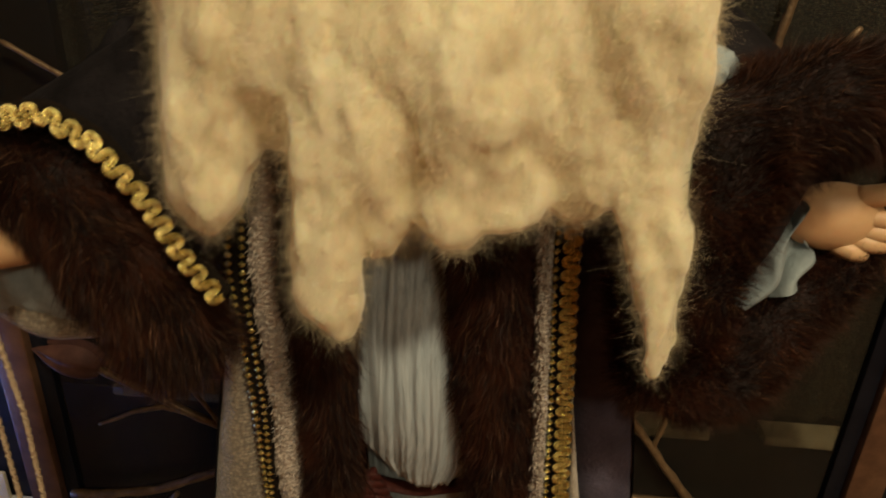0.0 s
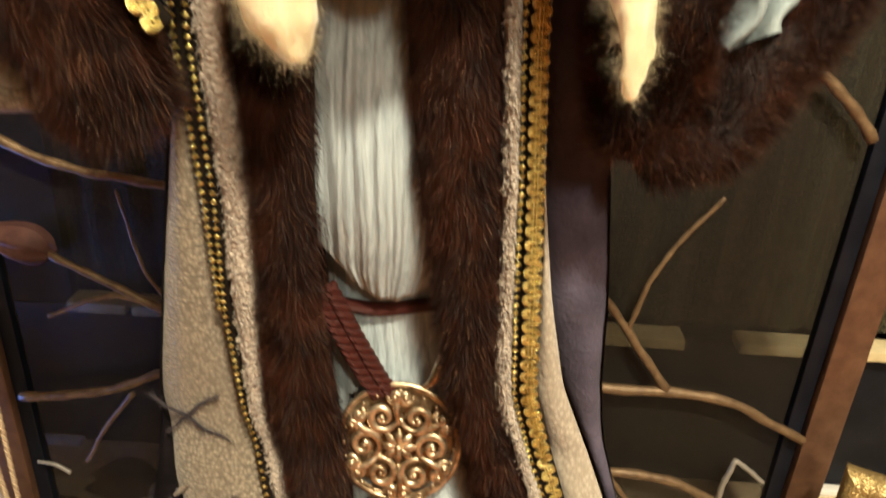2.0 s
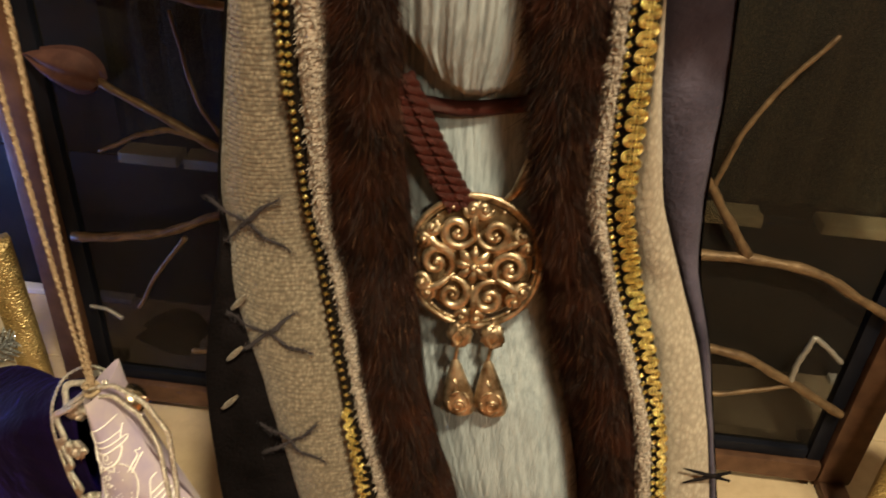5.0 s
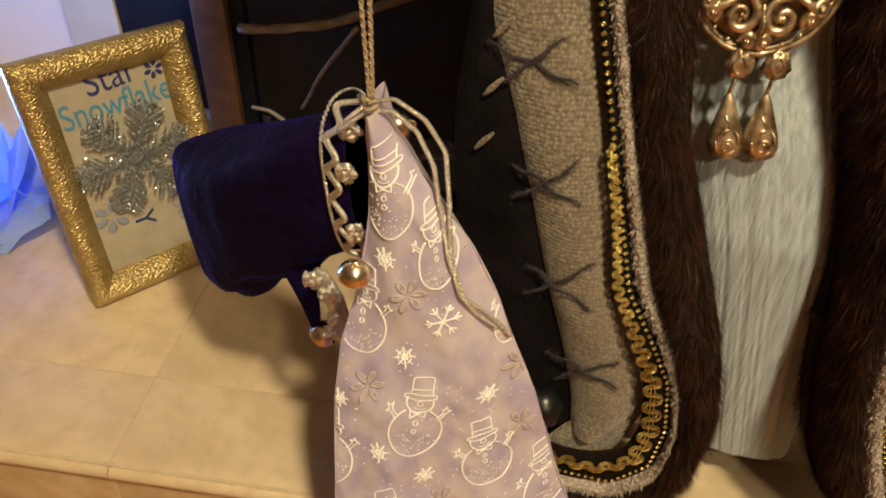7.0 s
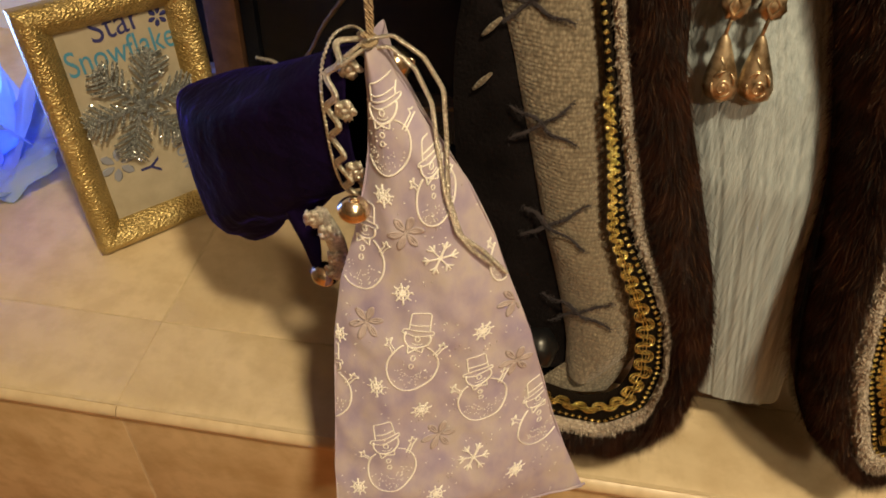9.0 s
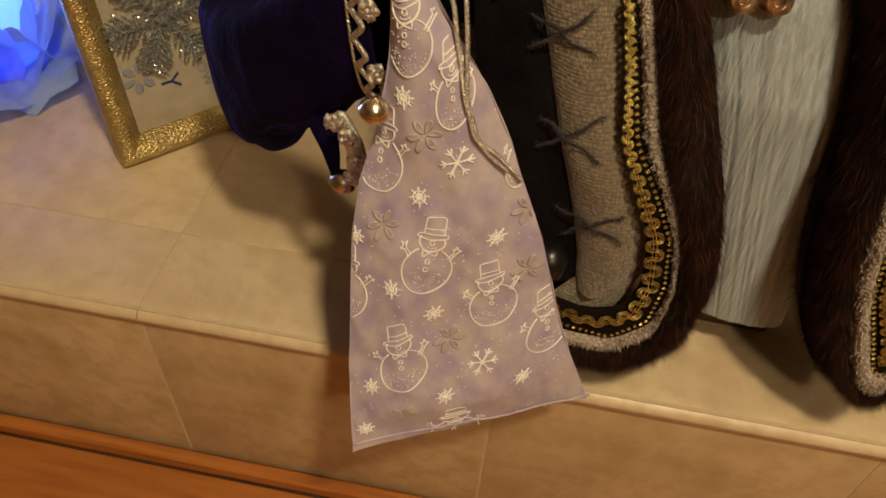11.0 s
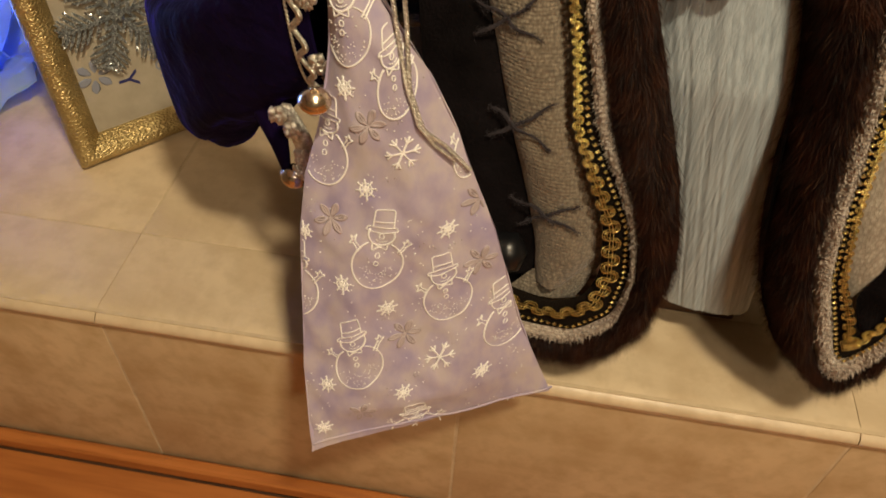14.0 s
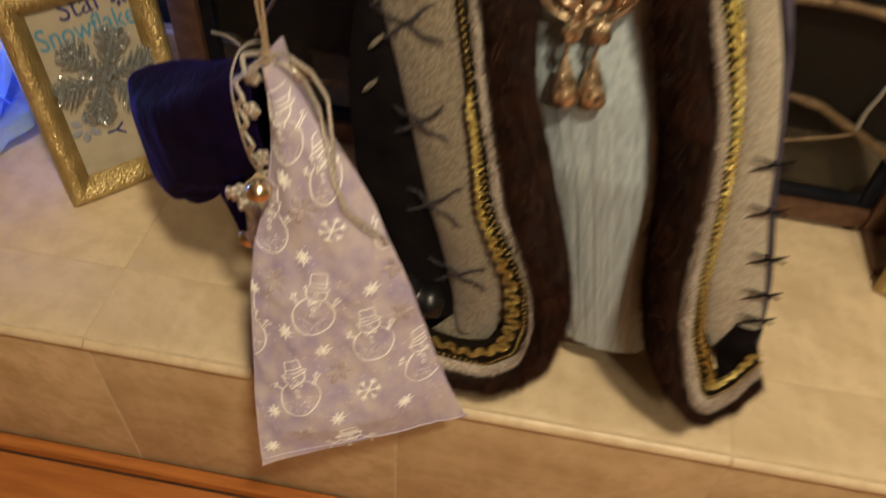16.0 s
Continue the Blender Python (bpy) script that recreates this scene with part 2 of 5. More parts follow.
# bright stop of the gold ramp carries highlights on the thread as colour
w = Mat("gold_thread", (0.62, 0.40, 0.08), 0.23, 0.9)
GOLD = w.base(w.ramp(w.noise(300, 3), [(0.3, (0.38, 0.28, 0.07)), (0.7, (1.0, 0.82, 0.34))])).bump(w.wave(900, "DIAGONAL", 1.0), 0.6, 0.0006).m
w = Mat("brown_braid_ground", (0.009, 0.006, 0.004), 0.9, Specular_IOR_Level=0.1)
BRAIDBASE = w.bump(w.noise(600), 0.8, 0.001).m
w = Mat("oxblood_cord", (0.13, 0.022, 0.014), 0.55)
CORD = w.base(w.ramp(w.wave(420, "DIAGONAL", 0.5), [(0.2, (0.02, 0.004, 0.0035)), (0.6, (0.13, 0.02, 0.012))])).bump(w.wave(420, "DIAGONAL", 0.5), 0.9, 0.0015).m
w = Mat("painted_resin", (0.60, 0.36, 0.19), 0.5, Subsurface_Weight=0.08, Subsurface_Scale=0.01)
RESIN = w.base(w.ramp(w.noise(40, 4), [(0.3, (0.55, 0.31, 0.16)), (0.7, (0.66, 0.42, 0.23))])).bump(w.noise(130), 0.2, 0.0008).m
w = Mat("grey_thread", (0.062, 0.055, 0.062), 0.95, Specular_IOR_Level=0.05)
THREAD = w.bump(w.noise(900), 0.7, 0.001).m
w = Mat("black_boot", (0.006, 0.006, 0.007), 0.28)
BOOT = w.gloss(w.noise(60), 0.2, 0.45).m
w = Mat("blue_grey_cotton", (0.30, 0.35, 0.37), 0.8)
COTTON = w.base(w.ramp(w.noise(30, 5), [(0.3, (0.14, 0.17, 0.185)), (0.7, (0.30, 0.35, 0.36))])).bump(w.noise(400), 0.5, 0.001).bump(w.noise(35, 3), 0.5, 0.006).m

# pouches and metal
w = Mat("lavender_satin", (0.50, 0.42, 0.50), 0.55, Sheen_Weight=0.25)
c = w.ramp(w.noise(58, 6, w.coord((1.2, 1, 0.8))), [(0.3, (0.43, 0.36, 0.545)), (0.48, (0.55, 0.465, 0.585)), (0.62, (0.64, 0.555, 0.595)), (0.75, (0.62, 0.535, 0.52))])
SATIN = w.base(c).shine_through((0.62, 0.5, 0.52), 0.22).bump(w.noise(900, 2), 0.25, 0.0004).bump(w.noise(22, 3), 0.35, 0.006).m
w = Mat("white_print", (0.97, 0.95, 0.92), 0.55)
PRINT = w.bump(w.noise(900), 0.4, 0.0005).m
w = Mat("silver_grey_print", (0.47, 0.39, 0.40), 0.4)
GREYPRINT = w.m
w = Mat("royal_velvet", (0.022, 0.008, 0.115), 0.85, Specular_IOR_Level=0.08, Sheen_Weight=0.2, Sheen_Roughness=0.17, Sheen_Tint=(0.05, 0.02, 0.8, 1))
VELVET = w.base(w.ramp(w.noise(26, 4), [(0.3, (0.003, 0.0012, 0.012)), (0.75, (0.008, 0.003, 0.034))])).bump(w.noise(34, 3), 0.5, 0.012).bump(w.noise(600, 3), 0.4, 0.0008).m
w = Mat("silver_lace", (0.72, 0.68, 0.6), 0.3, 0.85)
LACE = w.base(w.ramp(w.noise(500, 3), [(0.3, (0.50, 0.46, 0.40)), (0.7, (0.95, 0.91, 0.82))])).bump(w.noise(900), 1.0, 0.001).m
w = Mat("gold_bell", (0.86, 0.73, 0.54), 0.22, 1.0)
BELL = w.gloss(w.noise(80), 0.14, 0.34).m
w = Mat("jute_twine", (0.52, 0.39, 0.25), 0.85)
TWINE = w.base(w.ramp(w.wave(300, "DIAGONAL", 1.0), [(0.2, (0.36, 0.26, 0.16)), (0.7, (0.6, 0.46, 0.3))])).bump(w.wave(300, "DIAGONAL", 1.0), 0.8, 0.001).m
w = Mat("antique_gold_metal", (0.8, 0.56, 0.28), 0.3, 0.9)
c = w.ramp(w.noise(130, 4), [(0.36, (0.26, 0.18, 0.105)), (0.62, (0.80, 0.65, 0.46))])
MEDAL = w.base(c).gloss(w.noise(90), 0.3, 0.48).bump(w.noise(500), 0.2, 0.0004).m
# dark of the medallion's pierced gaps, put into a gold colour
w = Mat("dark_gold", (0.30, 0.20, 0.11), 0.5, 0.7)
DARKGOLD = w.base(w.ramp(w.noise(160, 4), [(0.35, (0.14, 0.09, 0.05)), (0.65, (0.40, 0.28, 0.16))])).bump(w.noise(400), 0.3, 0.0005).m
w = Mat("hammered_gold_leaf", (0.60, 0.42, 0.14), 0.4, 0.72)
at = w.coord((1, 1, 1.7), (0, 0.6, 0))
cells = w.voronoi(400, at, "SMOOTH_F1")
c = w.ramp(w.noise(40, 5), [(0.3, (0.40, 0.285, 0.11)), (0.7, (0.62, 0.475, 0.225))])
GILT = w.base(c).bump(cells, 0.85, 0.0024).bump(w.noise(700), 0.3, 0.0004).m
w = Mat("printed_card", (0.60, 0.53, 0.40), 0.5)
CARD = w.base(w.ramp(w.noise(40, 5), [(0.3, (0.38, 0.33, 0.25)), (0.7, (0.48, 0.425, 0.33))])).m
INK = Mat("navy_ink", (0.03, 0.035, 0.16), 0.5).m
AQUA = Mat("aqua_ink", (0.06, 0.26, 0.42), 0.5).m
PALEINK = Mat("pale_blue_ink", (0.27, 0.29, 0.36), 0.5).m
# sparkle is put into the colour: near-white cells on grey
w = Mat("silver_glitter", (0.85, 0.86, 0.86), 0.3, 0.25)
GLITTER = w.base(w.ramp(w.voronoi(900), [(0.15, (0.95, 0.96, 0.96)), (0.5, (0.36, 0.40, 0.42))])).bump(w.voronoi(650), 1.0, 0.006).m
# flakes coloured near white, so their glints don't depend on reflections
w = Mat("glitter_flake", (0.96, 0.97, 0.97), 0.28, 0.6)
SPARK = w.base(w.ramp(w.island(), [(0.0, (0.7, 0.74, 0.76)), (1.0, (0.99, 0.99, 0.97))])).m
w = Mat("blue_organza", (0.10, 0.30, 0.85), 0.4, Sheen_Weight=0.3)
ORGANZA = w.base(w.ramp(w.noise(18, 4), [(0.3, (0.30, 0.52, 0.93)), (0.7, (0.66, 0.82, 0.98))])).shine_through((0.25, 0.5, 1.0), 0.6).bump(w.noise(300), 0.3, 0.001).m
led = Mat("led_bulb", (0.2, 0.4, 1.0), 0.4)
led.b.inputs["Emission Color"].default_value = (0.35, 0.6, 1.0, 1)
led.b.inputs["Emission Strength"].default_value = 12.0
LED = led.m
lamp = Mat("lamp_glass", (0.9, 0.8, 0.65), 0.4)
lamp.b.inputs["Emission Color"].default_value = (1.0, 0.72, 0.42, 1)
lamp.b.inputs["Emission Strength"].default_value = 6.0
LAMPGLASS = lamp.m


# ---- mesh helpers ----
def part(name, bm, material, parent=None, label="", crease=24):
    me = bpy.data.meshes.new(name)
    for f in bm.faces:
        f.smooth = True
    bm.to_mesh(me)
    bm.free()
    me.set_sharp_from_angle(angle=radians(crease))
    me.materials.append(material)
    ob = new(name, me)
    if parent:
        ob.parent = parent
    return tagged(ob, label)


def thing(name, label, category, group="", at=(0, 0, 0), kind=""):
    ob = new(name)
    ob.empty_display_size = 0.02
    ob.matrix_world = Matrix.Translation(at) if not isinstance(at, Matrix) else at
    return tagged(ob, label, category, group, kind)


def box(x0, x1, y0, y1, z0, z1, bevel=0.0, seg=2):
    bm = bmesh.new()
    bmesh.ops.create_cube(bm, size=1.0)
    for v in bm.verts:
        v.co = ((x0 + x1) / 2 + v.co.x * (x1 - x0), (y0 + y1) / 2 + v.co.y * (y1 - y0), (z0 + z1) / 2 + v.co.z * (z1 - z0))
    if bevel:
        bmesh.ops.bevel(bm, geom=bm.edges[:], offset=bevel, segments=seg, affect="EDGES", profile=0.6)
    return bm


def smooth_path(pts, n):
    """n points along a soft curve through pts."""
    p = np.array(pts, float)
    d = np.r_[0, np.cumsum(np.linalg.norm(np.diff(p, axis=0), axis=1))]
    s = np.linspace(0, d[-1], n)
    q = np.stack([np.interp(s, d, p[:, k]) for k in range(p.shape[1])], 1)
    k = max(1, n // (3 * len(pts)))
    for _ in range(k):
        q[1:-1] = (q[:-2] + 2 * q[1:-1] + q[2:]) / 4
    return q


def tube_data(path, radii, seg=10, flat=1.0):
    """Vertices and faces of a tube along a path, with closed rounded ends. flat squeezes it in y."""
    p = np.array(path, float)
    n = len(p)
    r = np.interp(np.linspace(0, 1, n), np.linspace(0, 1, len(np.atleast_1d(radii))), np.atleast_1d(radii))
    t = np.gradient(p, axis=0)
    t /= np.linalg.norm(t, axis=1)[:, None] + 1e-12
    ref = np.array([0, 1, 0.0]) if abs(t[:, 1]).mean() < 0.8 else np.array([1, 0, 0.0])
    a = np.cross(t, ref)
    a /= np.linalg.norm(a, axis=1)[:, None] + 1e-12
    b = np.cross(a, t)
    ang = np.linspace(0, 2 * np.pi, seg, endpoint=False)
    v = p[:, None] + r[:, None, None] * (np.cos(ang)[None, :, None] * a[:, None] + flat * np.sin(ang)[None, :, None] * b[:, None])
    v = v.reshape(-1, 3)
    f = [(i * seg + j, i * seg + (j + 1) % seg, (i + 1) * seg + (j + 1) % seg, (i + 1) * seg + j) for i in range(n - 1) for j in range(seg)]
    v = np.vstack([v, p[0] - t[0] * r[0] * 0.5, p[-1] + t[-1] * r[-1] * 0.5])
    f += [(j, n * seg, (j + 1) % seg) for j in range(seg)]
    f += [((n - 1) * seg + j, (n - 1) * seg + (j + 1) % seg, n * seg + 1) for j in range(seg)]
    return v, f


class Pile:
    """Collects many pieces into one mesh with several materials."""

    def __init__(self):
        self.v, self.f, self.m, self.mats, self.n = [], [], [], [], 0

    def add(self, v, f, mat):
        if mat not in self.mats:
            self.mats.append(mat)
        k = self.mats.index(mat)
        self.v.append(np.array(v, float).reshape(-1, 3))
        self.f += [tuple(i + self.n for i in q) for q in f]
        self.m += [k] * len(f)
        self.n += len(self.v[-1])
        return self

    def tube(self, path, radii, mat, seg=10, flat=1.0):
        return self.add(*tube_data(path, radii, seg, flat), mat)

    def grid(self, pts, mat, wrap=False):
        """pts[i][j] -> point."""
        a = np.array(pts, float)
        n, m = a.shape[:2]
        f = [(i * m + j, i * m + (j + 1) % m, (i + 1) * m + (j + 1) % m, (i + 1) * m + j) for i in range(n - 1) for j in range(m if wrap else m - 1)]
        return self.add(a.reshape(-1, 3), f, mat)

    def blob(self, c, r, mat, n=16, rough=0.0, scale=20):
        a, b = np.linspace(0, np.pi, n), np.linspace(0, 2 * np.pi, 2 * n, endpoint=False)
        pts = []
        for u in a:
            row = []
            for w_ in b:
                d = np.array([math.sin(u) * math.cos(w_), math.sin(u) * math.sin(w_), math.cos(u)])
                k = 1 + (rough * noise.noise(Vector(d * 0.05 * scale + np.array(c) * scale)) if rough else 0)
                row.append(np.array(c) + d * np.array(r) * k)
            pts.append(row)
        return self.grid(pts, mat, True)

    def hairs(self, roots, dirs, length, width, mat, bend=0.5, droop=0.4, jitter=0.35, rng=None):
        """Thin curved blades: two quads and a tip each."""
        rng = rng or np.random.default_rng(1)
        n = len(roots)
        d = dirs + rng.normal(0, jitter, (n, 3))
        d /= np.linalg.norm(d, axis=1)[:, None]
        L = (length * rng.uniform(0.55, 1.25, n))[:, None]
        side = np.cross(d, rng.normal(0, 1, (n, 3)))
        side /= np.linalg.norm(side, axis=1)[:, None]
        side *= width
        curl = rng.normal(0, bend, (n, 3)) * 0.4
        curl[:, 2] -= droop
        p1 = roots + d * L * 0.5 + curl * L * 0.13
        p2 = roots + d * L + curl * L * 0.5
        v = np.stack([roots - side, roots + side, p1 - side * 0.8, p1 + side * 0.8, p2], 1).reshape(-1, 3)
        f = []
        for i in range(n):
            k = 5 * i
            f += [(k, k + 1, k + 3, k + 2), (k + 2, k + 3, k + 4)]
        return self.add(v, f, mat)

    def mesh(self, name):
        me = bpy.data.meshes.new(name)
        me.from_pydata(np.vstack(self.v).tolist(), [], self.f)
        for m in self.mats:
            me.materials.append(m)
        me.polygons.foreach_set("material_index", self.m)
        me.polygons.foreach_set("use_smooth", [True] * len(self.f))
        me.update()
        return me

    def object(self, name, parent=None, label=""):
        ob = new(name, self.mesh(name))
        if parent:
            ob.parent = parent
        return tagged(ob, label)


def tube_part(name, path, radii, mat, parent, label="", seg=8, flat=1.0):
    return Pile().tube(path, radii, mat, seg, flat).object(name, parent, label)


# ---- room ----
FLOOR, TOP, EDGE, BACK = -0.062, 0.2, 0.334, 0.852


def structure(name, bm, mat, label):
    ob = part(name, bm, mat)
    return tagged(ob, label, name.split("_")[0], kind="structure")


structure("wall_south", box(-2.6, 2.6, -2.7, -2.6, FLOOR, 2.3), TAN, "unseen room wall, tan kept dark to cut bounced light")
structure("wall_west", box(-2.7, -2.6, -2.7, 1.0, FLOOR, 2.3), TAN, "unseen room wall, tan kept dark to cut bounced light")
structure("wall_east", box(2.6, 2.7, -2.7, 1.0, FLOOR, 2.3), TAN, "unseen room wall, tan kept dark to cut bounced light")
structure("ceiling", box(-2.7, 2.7, -2.7, 1.4, 2.3, 2.4), WALL, "plain white painted ceiling")
structure("wall_north", box(-2.6, -0.705, 0.9, 1.0, FLOOR, 2.3), WALL, "white painted wall beside the fireplace")
structure("wall_north_2", box(0.705, 2.6, 0.9, 1.0, FLOOR, 2.3), WALL, "white painted wall beside the fireplace")
structure("wall_north_3", box(-0.705, 0.705, 0.9, 1.0, 1.12, 2.3), WALL, "white painted wall above the fireplace")

lampob = thing("ceiling_light", "round frosted glass ceiling light, lit, on a metal rim, assumed out of view", "lamp", "ceiling lights", at=(LAMP.x, LAMP.y, 2.3))
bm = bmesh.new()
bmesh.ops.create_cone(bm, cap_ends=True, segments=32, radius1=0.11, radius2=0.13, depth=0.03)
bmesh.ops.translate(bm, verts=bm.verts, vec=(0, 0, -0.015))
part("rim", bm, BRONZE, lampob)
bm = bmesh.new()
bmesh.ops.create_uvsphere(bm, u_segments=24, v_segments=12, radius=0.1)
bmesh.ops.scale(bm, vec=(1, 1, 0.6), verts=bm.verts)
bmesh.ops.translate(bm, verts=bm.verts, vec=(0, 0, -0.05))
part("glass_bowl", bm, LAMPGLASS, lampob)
# second fixture is added to house the unseen fill lamp
copy_thing(lampob, Matrix.Translation((FILL_LAMP.x, FILL_LAMP.y, 2.3)))

# cream surround posts and lintel of the fireplace
surround = thing("fireplace_surround", "cream painted wooden surround framing the black fireplace", "fireplace surround", at=(0, BACK, TOP), kind="structure")
for sx in (-1, 1):
    x0, x1 = sorted((sx * 0.635, sx * 0.705))
    part("post", box(x0, x1, 0.01, 0.09, 0.0, 0.92, 0.004), TRIM, surround)
    x0, x1 = sorted((sx * 0.615, sx * 0.705))
    part("plinth", box(x0, x1, 0.002, 0.0095, 0.0, 0.055, 0.003), TRIM, surround)
part("lintel", box(-0.705, 0.705, 0.01, 0.09, 0.9205, 1.0, 0.004), TRIM, surround)

insert = thing("fireplace", "black enamelled fireplace with brass strip and wire curtain", "fireplace", at=(0, BACK, TOP), kind="structure")
part("lower_panel", box(-0.634, 0.634, 0.012, 0.03, 0.0, 0.212, 0.003), BLACK, insert)
for x0, x1 in ((-0.43, -0.36), (-0.352, 0.308), (0.372, 0.634)):
    part("brass_strip", box(x0, x1, -0.006, 0.026, 0.2125, 0.226, 0.002), STRIP, insert, "dull brass edging strip")
bm = bmesh.new()
cols = 180
for i in range(cols + 1):
    x = -0.634 + 1.268 * i / cols
    y = 0.034 + 0.006 * math.sin(i * 0.9) + 0.004 * noise.noise(Vector((i * 0.13, 0, 0)))
    bm.verts.new((x, y, 0.2265)), bm.verts.new((x, y, 0.92))
bm.verts.ensure_lookup_table()
for i in range(cols):
    bm.faces.new([bm.verts[k] for k in (2 * i, 2 * i + 2, 2 * i + 3, 2 * i + 1)])
part("wire_curtain", bm, CURTAIN, insert, "olive brown woven wire curtain, closed")
part("side_panel", box(-0.634, -0.4305, 0.012, 0.03, 0.2125, 0.92, 0.003), BLACK, insert)
part("firebox", box(-0.634, 0.634, 0.06, 0.5, 0.0, 0.92), SOOT, insert)
for sx in (-1, 1):
    x0, x1 = sorted((sx * 0.45, sx * 0.634))
    part("sill_bead", box(x0, x1, -0.004, 0.0115, 0.0, 0.009, 0.003), WALL, insert, "white bead of caulk along the tiles")

# ---- fire screen ----
SCR = 0.683
screen = thing("fire_screen", "bronze metal fire screen with wire cloth and twig ornament", "fire screen", at=(-0.013, SCR, TOP))


def scr(pts, dy=-0.012):
    return [(x + 0.013, dy, z - TOP) for x, z in pts]


part("side_bar", box(-0.424, -0.39, -0.011, 0.011, 0.012, 0.78, 0.003), BRONZE, screen)
part("side_bar", box(0.392, 0.426, -0.011, 0.011, 0.012, 0.78, 0.003), BRONZE, screen)
part("bottom_bar", box(-0.389, 0.391, -0.011, 0.011, 0.012, 0.036, 0.003), BRONZE, screen)
part("top_bar", box(-0.424, 0.426, -0.011, 0.011, 0.7805, 0.814, 0.003), BRONZE, screen)
for x0, x1, z0, z1 in ((-0.389, -0.374, 0.037, 0.779), (0.376, 0.391, 0.037, 0.779), (-0.373, 0.375, 0.037, 0.05), (-0.373, 0.375, 0.766, 0.779)):
    part("inner_lip", box(x0, x1, -0.004, 0.008, z0, z1, 0.002), BLACK, screen, "thin black inner lip")
part("wire_cloth", box(-0.373, 0.375, 0.003, 0.0035, 0.05, 0.766), WIRE, screen, "fine black wire cloth")
for x in (-0.407, 0.409):
    part("foot", box(x - 0.014, x + 0.014, -0.07, 0.07, 0.0, 0.0118, 0.003), BRONZE, screen)


def twig(pts, r0, r1, mat=TWIG, name="twig"):
    q = smooth_path(scr(pts), 26)
    wob = np.array([[noise.noise(Vector(p) * 40), 0, noise.noise(Vector(p) * 40 + Vector((9, 0, 0)))] for p in q]) * 0.0016
    r = np.linspace(r0, r1, 26) * (1 + 0.12 * np.sin(np.arange(26) * 1.9))
    tube_part(name, q + wob, r, mat, screen, seg=8)


twig([(0.05, 0.485), (0.189, 0.477), (0.238, 0.478), (0.296, 0.473), (0.364, 0.437), (0.378, 0.43)], 0.0055, 0.0045)
twig([(0.237, 0.479), (0.206, 0.521), (0.176, 0.563), (0.12, 0.63), (0.10, 0.68)], 0.0045, 0.003)
twig([(0.19, 0.539), (0.201, 0.589), (0.219, 0.631), (0.251, 0.676)], 0.0028, 0.002)
twig([(0.10, 0.36), (0.201, 0.377), (0.235, 0.373), (0.272, 0.366), (0.317, 0.342), (0.372, 0.311)], 0.005, 0.0045)
twig([(0.16, 0.335), (0.205, 0.322), (0.248, 0.318), (0.288, 0.33), (0.317, 0.342)], 0.003, 0.0022)
twig([(0.20, 0.366), (0.222, 0.34), (0.244, 0.319)], 0.003, 0.002)
twig([(0.312, 0.345), (0.314, 0.372), (0.319, 0.402), (0.332, 0.392), (0.352, 0.374)], 0.0032, 0.0024, SILVERTWIG)
twig([(0.22, 0.84), (0.26, 0.80), (0.308, 0.78), (0.334, 0.758), (0.356, 0.732)], 0.004, 0.005)
twig([(0.19, 0.80), (0.212, 0.86), (0.221, 0.914), (0.226, 0.962)], 0.004, 0.0032)
twig([(0.19, 0.84), (0.23, 0.886), (0.261, 0.912), (0.276, 0.93)], 0.0035, 0.0024)
twig([(-0.12, 0.49), (-0.231, 0.531), (-0.298, 0.565), (-0.334, 0.585)], 0.0045, 0.0036)
twig([(-0.345, 0.518), (-0.307, 0.538), (-0.279, 0.546), (-0.255, 0.542)], 0.0018, 0.0032)
twig([(-0.39, 0.71), (-0.333, 0.678), (-0.289, 0.666), (-0.2, 0.655), (-0.12, 0.62)], 0.0045, 0.004)
twig([(-0.39, 0.424), (-0.346, 0.427), (-0.298, 0.437), (-0.24, 0.465), (-0.15, 0.51)], 0.0048, 0.004)
twig([(-0.276, 0.436), (-0.295, 0.412), (-0.313, 0.385), (-0.336, 0.345)], 0.0028, 0.0018)
twig([(-0.262, 0.65), (-0.256, 0.61), (-0.248, 0.575), (-0.225, 0.533)], 0.0016, 0.002)
twig([(-0.286, 0.295), (-0.237, 0.298), (-0.17, 0.31)], 0.0026, 0.003)
twig([(-0.36, 0.89), (-0.318, 0.866), (-0.26, 0.83), (-0.2, 0.80)], 0.0022, 0.0034)
twig([(-0.388, 0.340), (-0.372, 0.337), (-0.356, 0.327)], 0.0018, 0.0024, SILVERTWIG)


def leaf(tip, base, width, dy=-0.012):
    """A folded bud of sheet metal with a vein ridge."""
    t, b = Vector(scr([tip], dy)[0]), Vector(scr([base], dy)[0])
    ax = t - b
    side = Vector((ax.z, 0, -ax.x)).normalized()
    rows = []
    for i in range(17):
        s = i / 16
        half = width * (math.sin(math.pi * min(1, s ** 0.75)) ** 0.8) * (1 - 0.35 * s)
        row = []
        for j in range(13):
            k = -1 + j / 6
            bulge = -0.012 * (1 - k * k) * math.sin(math.pi * min(1, s + 0.05)) + 0.0018 * math.cos(k * 7)
            row.append(tuple(b + ax * s + side * half * k + Vector((0, bulge, 0))))
        rows.append(row)
    back = [[(x, y * 0.2 + 0.002, z) for x, y, z in r] for r in rows]
    Pile().grid(rows, COPPER).grid(back, COPPER).object("leaf", screen, "rose-brown folded metal leaf bud")


leaf((-0.396, 0.603), (-0.331, 0.583), 0.022)
leaf((-0.36, 0.285), (-0.285, 0.294), 0.027, 0.03)

# ---- the figure: one mesh ----
rng = np.random.default_rng(7)
ZC = [0.15, 0.2, 0.3, 0.4, 0.5, 0.6, 0.69, 1.1]
